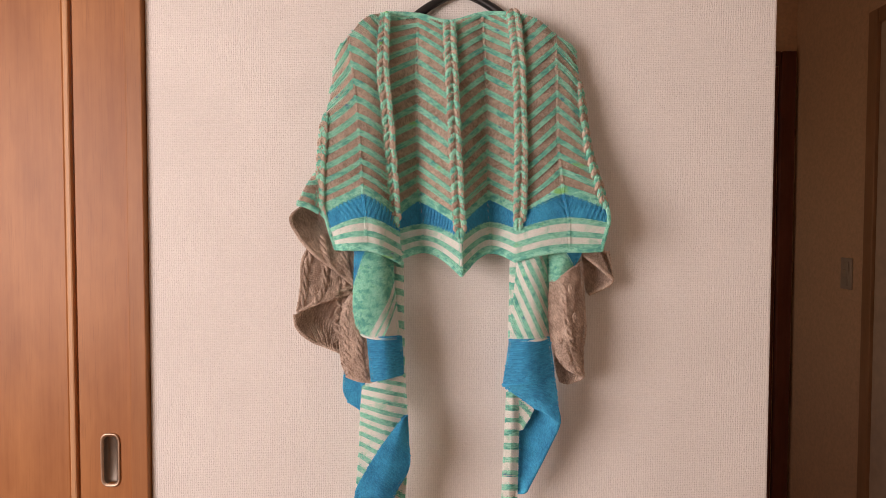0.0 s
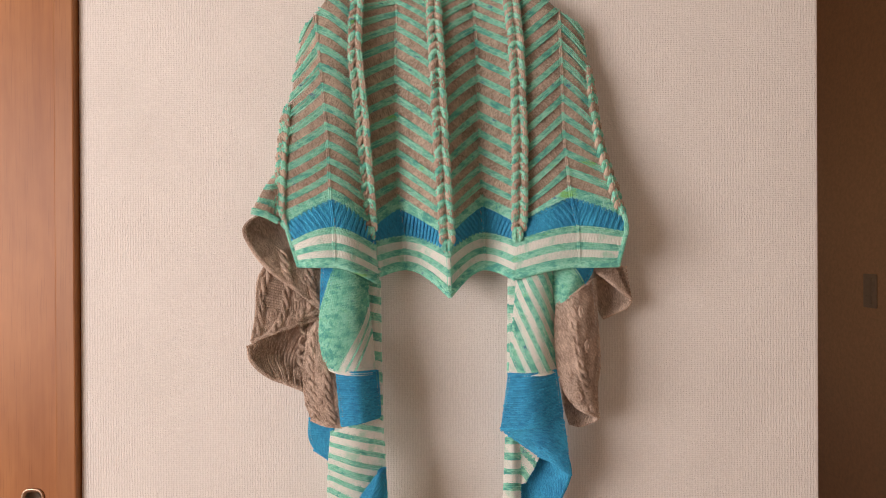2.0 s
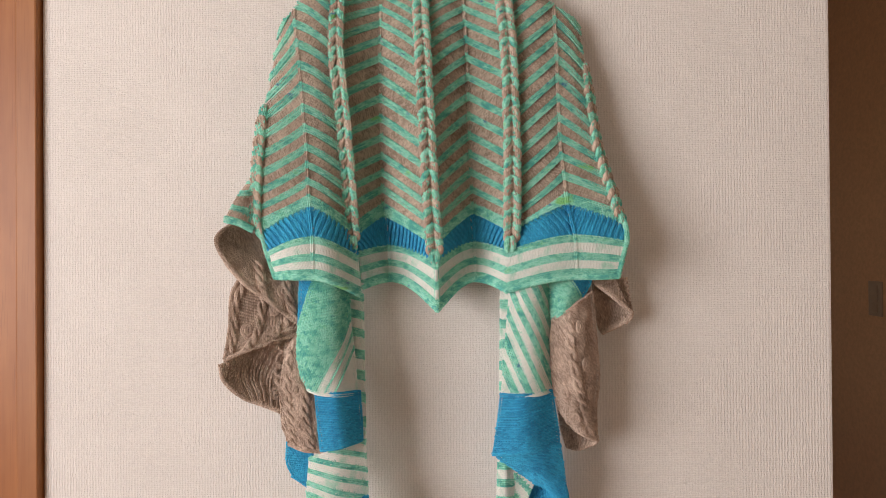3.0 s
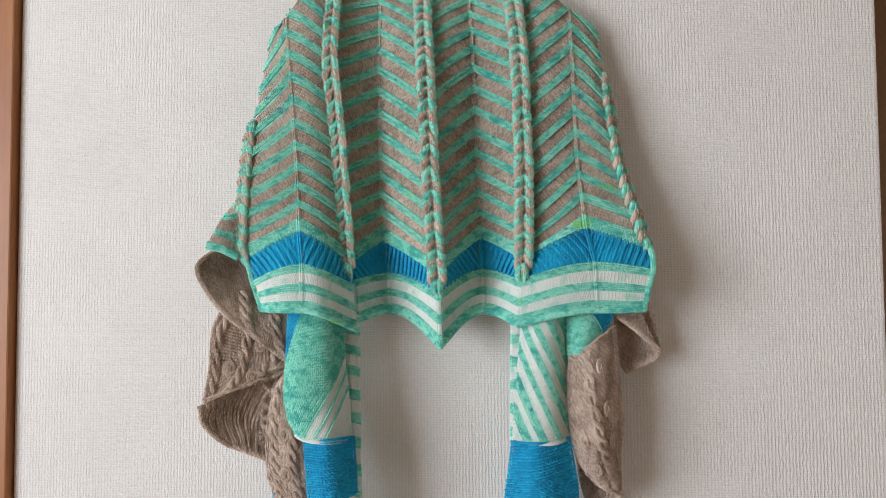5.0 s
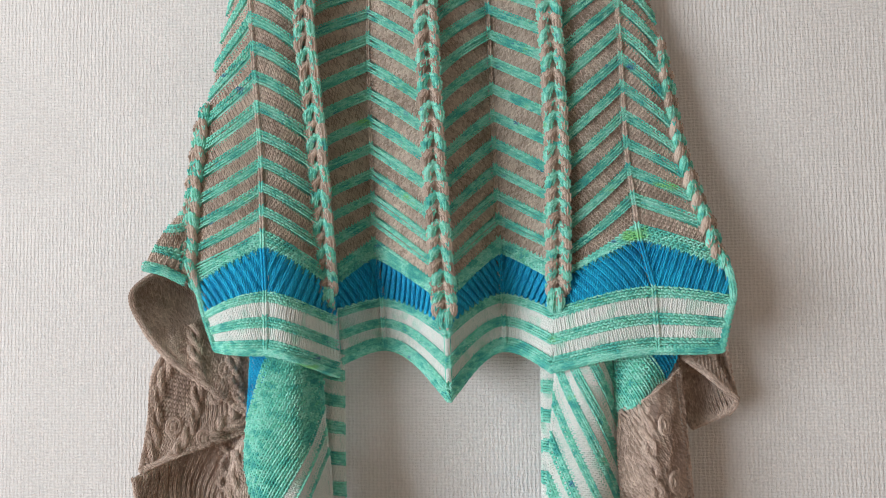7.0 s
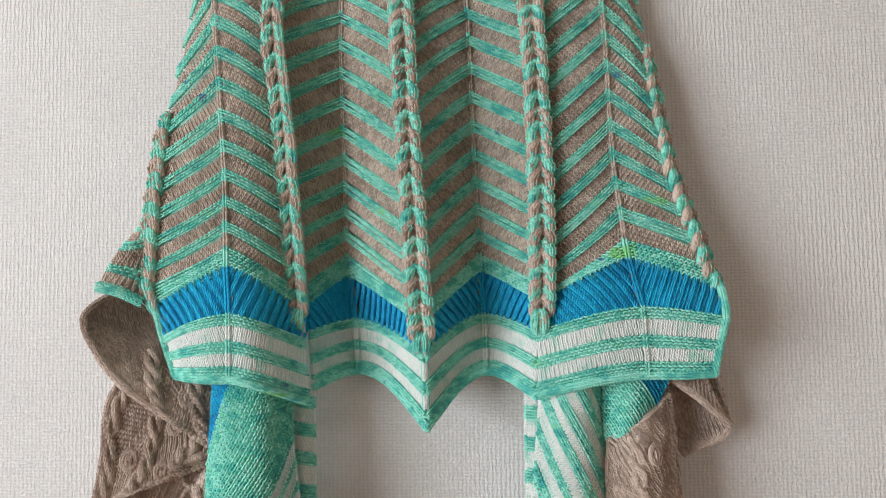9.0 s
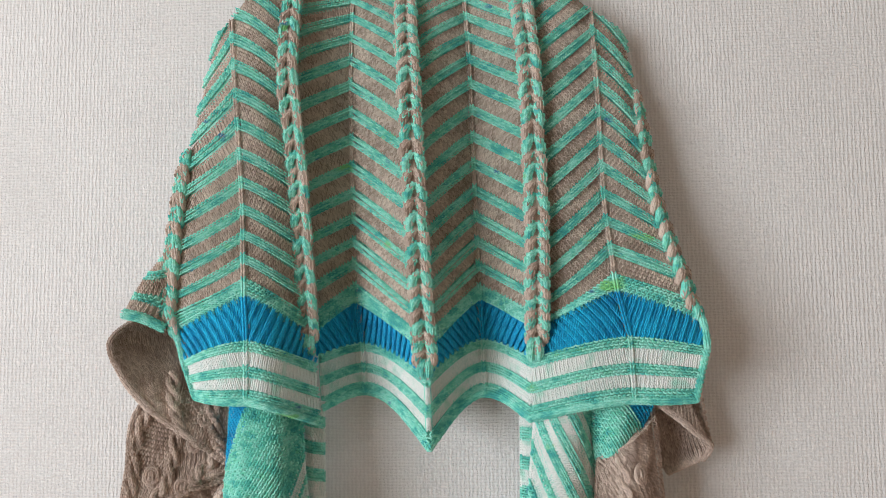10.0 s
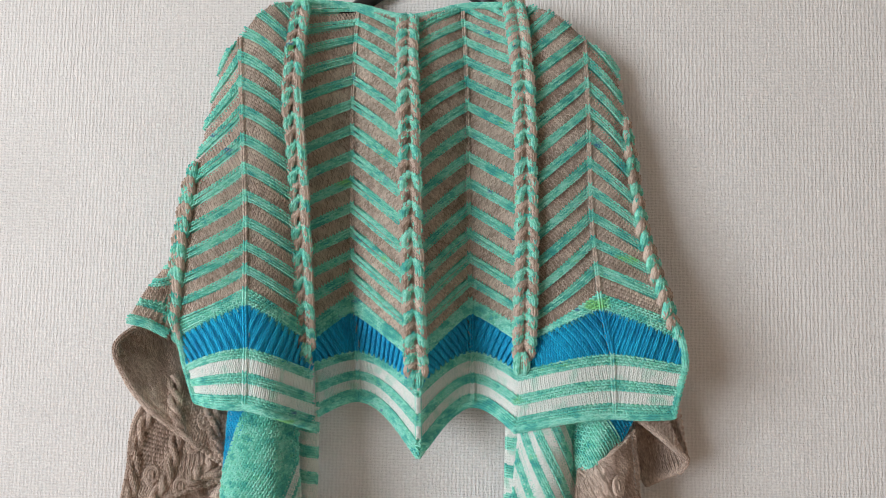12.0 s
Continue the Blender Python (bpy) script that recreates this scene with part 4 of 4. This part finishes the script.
def once(*spec):
    def rows(q):
        for y, kind, wide in spec:
            if q < wide:
                return y, kind, 2.8 if kind == "knit" else 2.6
            q -= wide
        return spec[-1][0], spec[-1][1], 2.3
    return rows


def ribs(period, height):
    return lambda p, q: np.where((p / period) % 1.0 < 0.5, height, -height * 0.5)


def welts(period, height):
    return lambda p, q: height * np.sin(q / period * 2 * math.pi)


def lumps(across, along, height):
    """Raised and sunken spots in a lattice, as cables leave them."""
    return lambda p, q: height * (np.cos(2 * math.pi * p / across) * np.cos(2 * math.pi * q / along) + 0.35 * np.sin(2 * math.pi * (p / across * 0.37 + q / along * 1.7)))


# rolled lower edge of the hem
for hem, a, b, belly, bow in HEMS:
    us = np.linspace(0, 1, 9)
    p = panel_point(a, b, us, np.full(9, -2.97), belly, bow)
    length = np.linalg.norm(np.diff(p, axis=0), axis=1).sum()
    cord(p, int(length / 0.0026), [mint], 0.0030, "hem_roll", "", hem)

for l in (L0, L8):
    p = line_at(l, np.linspace(-0.2, -2.97, 9))
    p[:, 1] -= 0.001
    cord(p, 34, [mint], 0.0026, "side_roll", "", shawl)

STRIPE = bands((white, "knit", 0.0125), (mint, "garter", 0.0115))
NARROW = bands((white, "knit", 0.0150), (mint, "garter", 0.0130))
DIAG = bands((white, "knit", 0.0100), (mint, "garter", 0.0100))
knit_patch("garter_tube", shawl, L_GARTER, once((blue, "knit", 0.031), (mint, "garter", 0.078), (white, "knit", 0.0065), (mint, "garter", 0.0045), (white, "knit", 0.0065), (mint, "garter", 0.0045), (white, "knit", 0.03)), 58, "rolled mint garter-stitch tube with a blue corner")
knit_patch("striped_strip", shawl, L_STRIP, NARROW, -12, "narrow white and mint striped strip", 2.8)
knit_patch("blue_block", shawl, L_BLOCK, one(blue, "garter", 2.8), 0, "bright blue knitted block", 4.4, relief=welts(0.0112, 0.0008))
knit_patch("striped_end", shawl, L_STRIPES, bands((mint, "garter", 0.0080), (white, "knit", 0.0105)), -26, "white and mint striped tail")
knit_patch("blue_point", shawl, L_POINT, one(blue, "knit"), 48, "bright blue ribbed point of the tail", relief=welts(0.009, 0.0012))
knit_patch("blue_corner", shawl, L_CORNER, one(blue, "knit"), 12, "blue folded corner")
knit_patch("taupe_cup", shawl, L_CUP, one(brown, "knit", 2.9), 30, "taupe cable-knit fold with a curled-over hollow", 3.6, relief=lumps(0.026, 0.030, 0.0011))
knit_patch("taupe_fold", shawl, L_FOLD, one(brown, "knit", 2.9), 12, "taupe cable-knit fold", 3.5)
knit_patch("taupe_pocket", shawl, L_POCKET, one(brown, "knit", 2.9), -28, "shaded taupe fold", 3.6, ruffle=0.002, relief=ribs(0.0105, 0.0011))
knit_patch("taupe_front", shawl, L_FRONT, one(brown, "knit", 2.9), 10, "taupe cable-knit front", 3.6, relief=lumps(0.020, 0.026, 0.0014))
knit_patch("striped_strip", shawl, R_STRIP, NARROW, 0, "narrow white and mint striped strip", 2.8)
knit_patch("striped_strip", shawl, R_LONG, bands((white, "knit", 0.0112), (mint, "garter", 0.0095)), 0, "long white and mint striped strip", 2.8)
knit_patch("striped_tube", shawl, R_TUBE, DIAG, -57, "rolled white tube with slanting mint stripes")
knit_patch("blue_block", shawl, R_BLOCK, one(blue, "garter", 2.8), 3, "bright blue knitted block", 4.4, relief=welts(0.0112, 0.0008))
knit_patch("blue_inside", shawl, R_INNER, one(blue, "knit"), 20, "blue inside of the folded tail")
knit_patch("blue_lap", shawl, R_LAP, one(blue, "garter", 2.8), -20, "blue folded lap", 4.4)
knit_patch("striped_peep", shawl, R_PEEP, STRIPE, -20, "mint and white striped inside")
knit_patch("garter_patch", shawl, R_GARTER, once((blue, "garter", 0.020), (mint, "garter", 0.2)), -50, "mint garter patch with a blue corner")
knit_patch("taupe_tube", shawl, R_BROWN, one(brown, "knit", 2.9), 30, "taupe cable-knit tube", 3.5, relief=lumps(0.024, 0.027, 0.0018))
knit_patch("taupe_under", shawl, R_UNDER, one(brown, "knit", 2.9), 0, "shaded taupe underside", 3.6)
knit_patch("taupe_wing", shawl, R_WING, one(brown, "knit", 2.9), 10, "shaded taupe back fold", 3.6)
knit_patch("taupe_edge", shawl, R_EDGE, one(brown, "knit", 2.9), -35, "lit taupe edge of the back fold", 3.6)
knit_patch("side_panel", shawl, SIDE, bands((mint, "garter", 0.0095), (brown, "knit", 0.0125)), -14, "taupe and mint striped side turning to the wall")


for ctrl, lines, knots in ((L_FOLD, ((0.10, 0.08), (0.50, 0.42), (0.86, 0.72)), ((0.28, 0.62), (0.64, 0.22), (0.66, 0.75))),
                           (L_CUP, ((0.60, 0.42), (0.88, 0.80)), ((0.76, 0.66),)), (L_POCKET, ((0.80, 0.74),), ((0.62, 0.72),)),
                           (L_FRONT, ((0.30, 0.25), (0.74, 0.70)), ((0.52, 0.42), (0.50, 0.74))),
                           (R_BROWN, ((0.34, 0.78),), ((0.62, 0.14), (0.72, 0.36), (0.26, 0.50), (0.80, 0.56), (0.40, 0.70), (0.72, 0.74)))):
    for u0, u1 in lines:
        rope(shawl, ctrl, u0, u1, brown, v0=0.42 if ctrl is L_CUP else 0.04, sway=0.002)
    for u, v in knots:
        bobble(shawl, ctrl, u, v, brown)


def trim_cord(points, y, r=0.0021):
    n = max(8, int(sum((Vector(a) - Vector(b)).length for a, b in zip(points, points[1:])) / 0.0026))
    cord(points, n, [y], r, "rolled_edge", "")


trim_cord([r[0] for r in L_CUP] + L_CUP[4][1:], brown, 0.0026)
trim_cord([r[0] for r in L_FOLD], brown)
trim_cord(L_FOLD[3], brown, 0.0028)
trim_cord([r[0] for r in L_POCKET] + [L_POCKET[3][1]], brown, 0.0024)
trim_cord(L_FRONT[3], brown)
trim_cord(R_EDGE[2], brown, 0.0026)
trim_cord(SIDE[2], mint, 0.0042)
trim_cord([r[2] for r in R_WING], brown)
trim_cord(R_LAP[2], blue, 0.0022)
trim_cord(R_BLOCK[2], blue, 0.0024)
trim_cord(L_GARTER[3], white, 0.0018)
trim_cord(R_TUBE[2], white, 0.0018)
trim_cord(R_BROWN[4], brown)
trim_cord(L_CORNER[2], blue)

# ---- the hanger ----
hanger = tagged(new("clothes_hanger"), "black plastic clothes hanger inside the shawl", "hanger")
cx, ztop = -0.030, 1.838
for sgn in (-1, 1):
    pts, rad = [], []
    for i in range(15):
        t = i / 14
        x = 0.012 + 0.158 * t
        z = ztop - 0.012 - 0.010 * t - 0.100 * t ** 1.35 - 0.03 * t ** 3
        pts.append((cx + sgn * x, 1.281 - 0.005 * t, z - 0.016))
        rad.append(0.0065 + 0.0025 * math.sin(math.pi * min(1, t * 1.2) / 2))
    part("shoulder", tube(pts, rad, 10, flat=1.1), BLACK, hanger, "", True)
part("neck", tube([(cx - 0.02, 1.274, ztop - 0.020), (cx - 0.008, 1.274, ztop - 0.010), (cx + 0.008, 1.274, ztop - 0.010), (cx + 0.02, 1.274, ztop - 0.020)], [0.008, 0.012, 0.012, 0.008], 10), BLACK, hanger, "", True)
hook = [(cx, 1.274, ztop - 0.006), (cx, 1.274, ztop + 0.020)]
for i in range(13):
    a = radians(-90 + 20 * i)
    hook.append((cx + 0.019 * math.cos(a) , 1.274, ztop + 0.040 + 0.019 * math.sin(a)))
part("hook", tube(hook, 0.0019, 8), STEEL, hanger, "steel hook", True)
nail = tagged(new("wall_hook"), "small steel hook screwed into the wallpapered wall", "hook")
part("pin", tube([(cx, 1.2915, ztop + 0.0555), (cx, 1.285, ztop + 0.0555), (cx, 1.268, ztop + 0.0555), (cx, 1.266, ztop + 0.060)], 0.0016, 8), STEEL, nail, "", True)
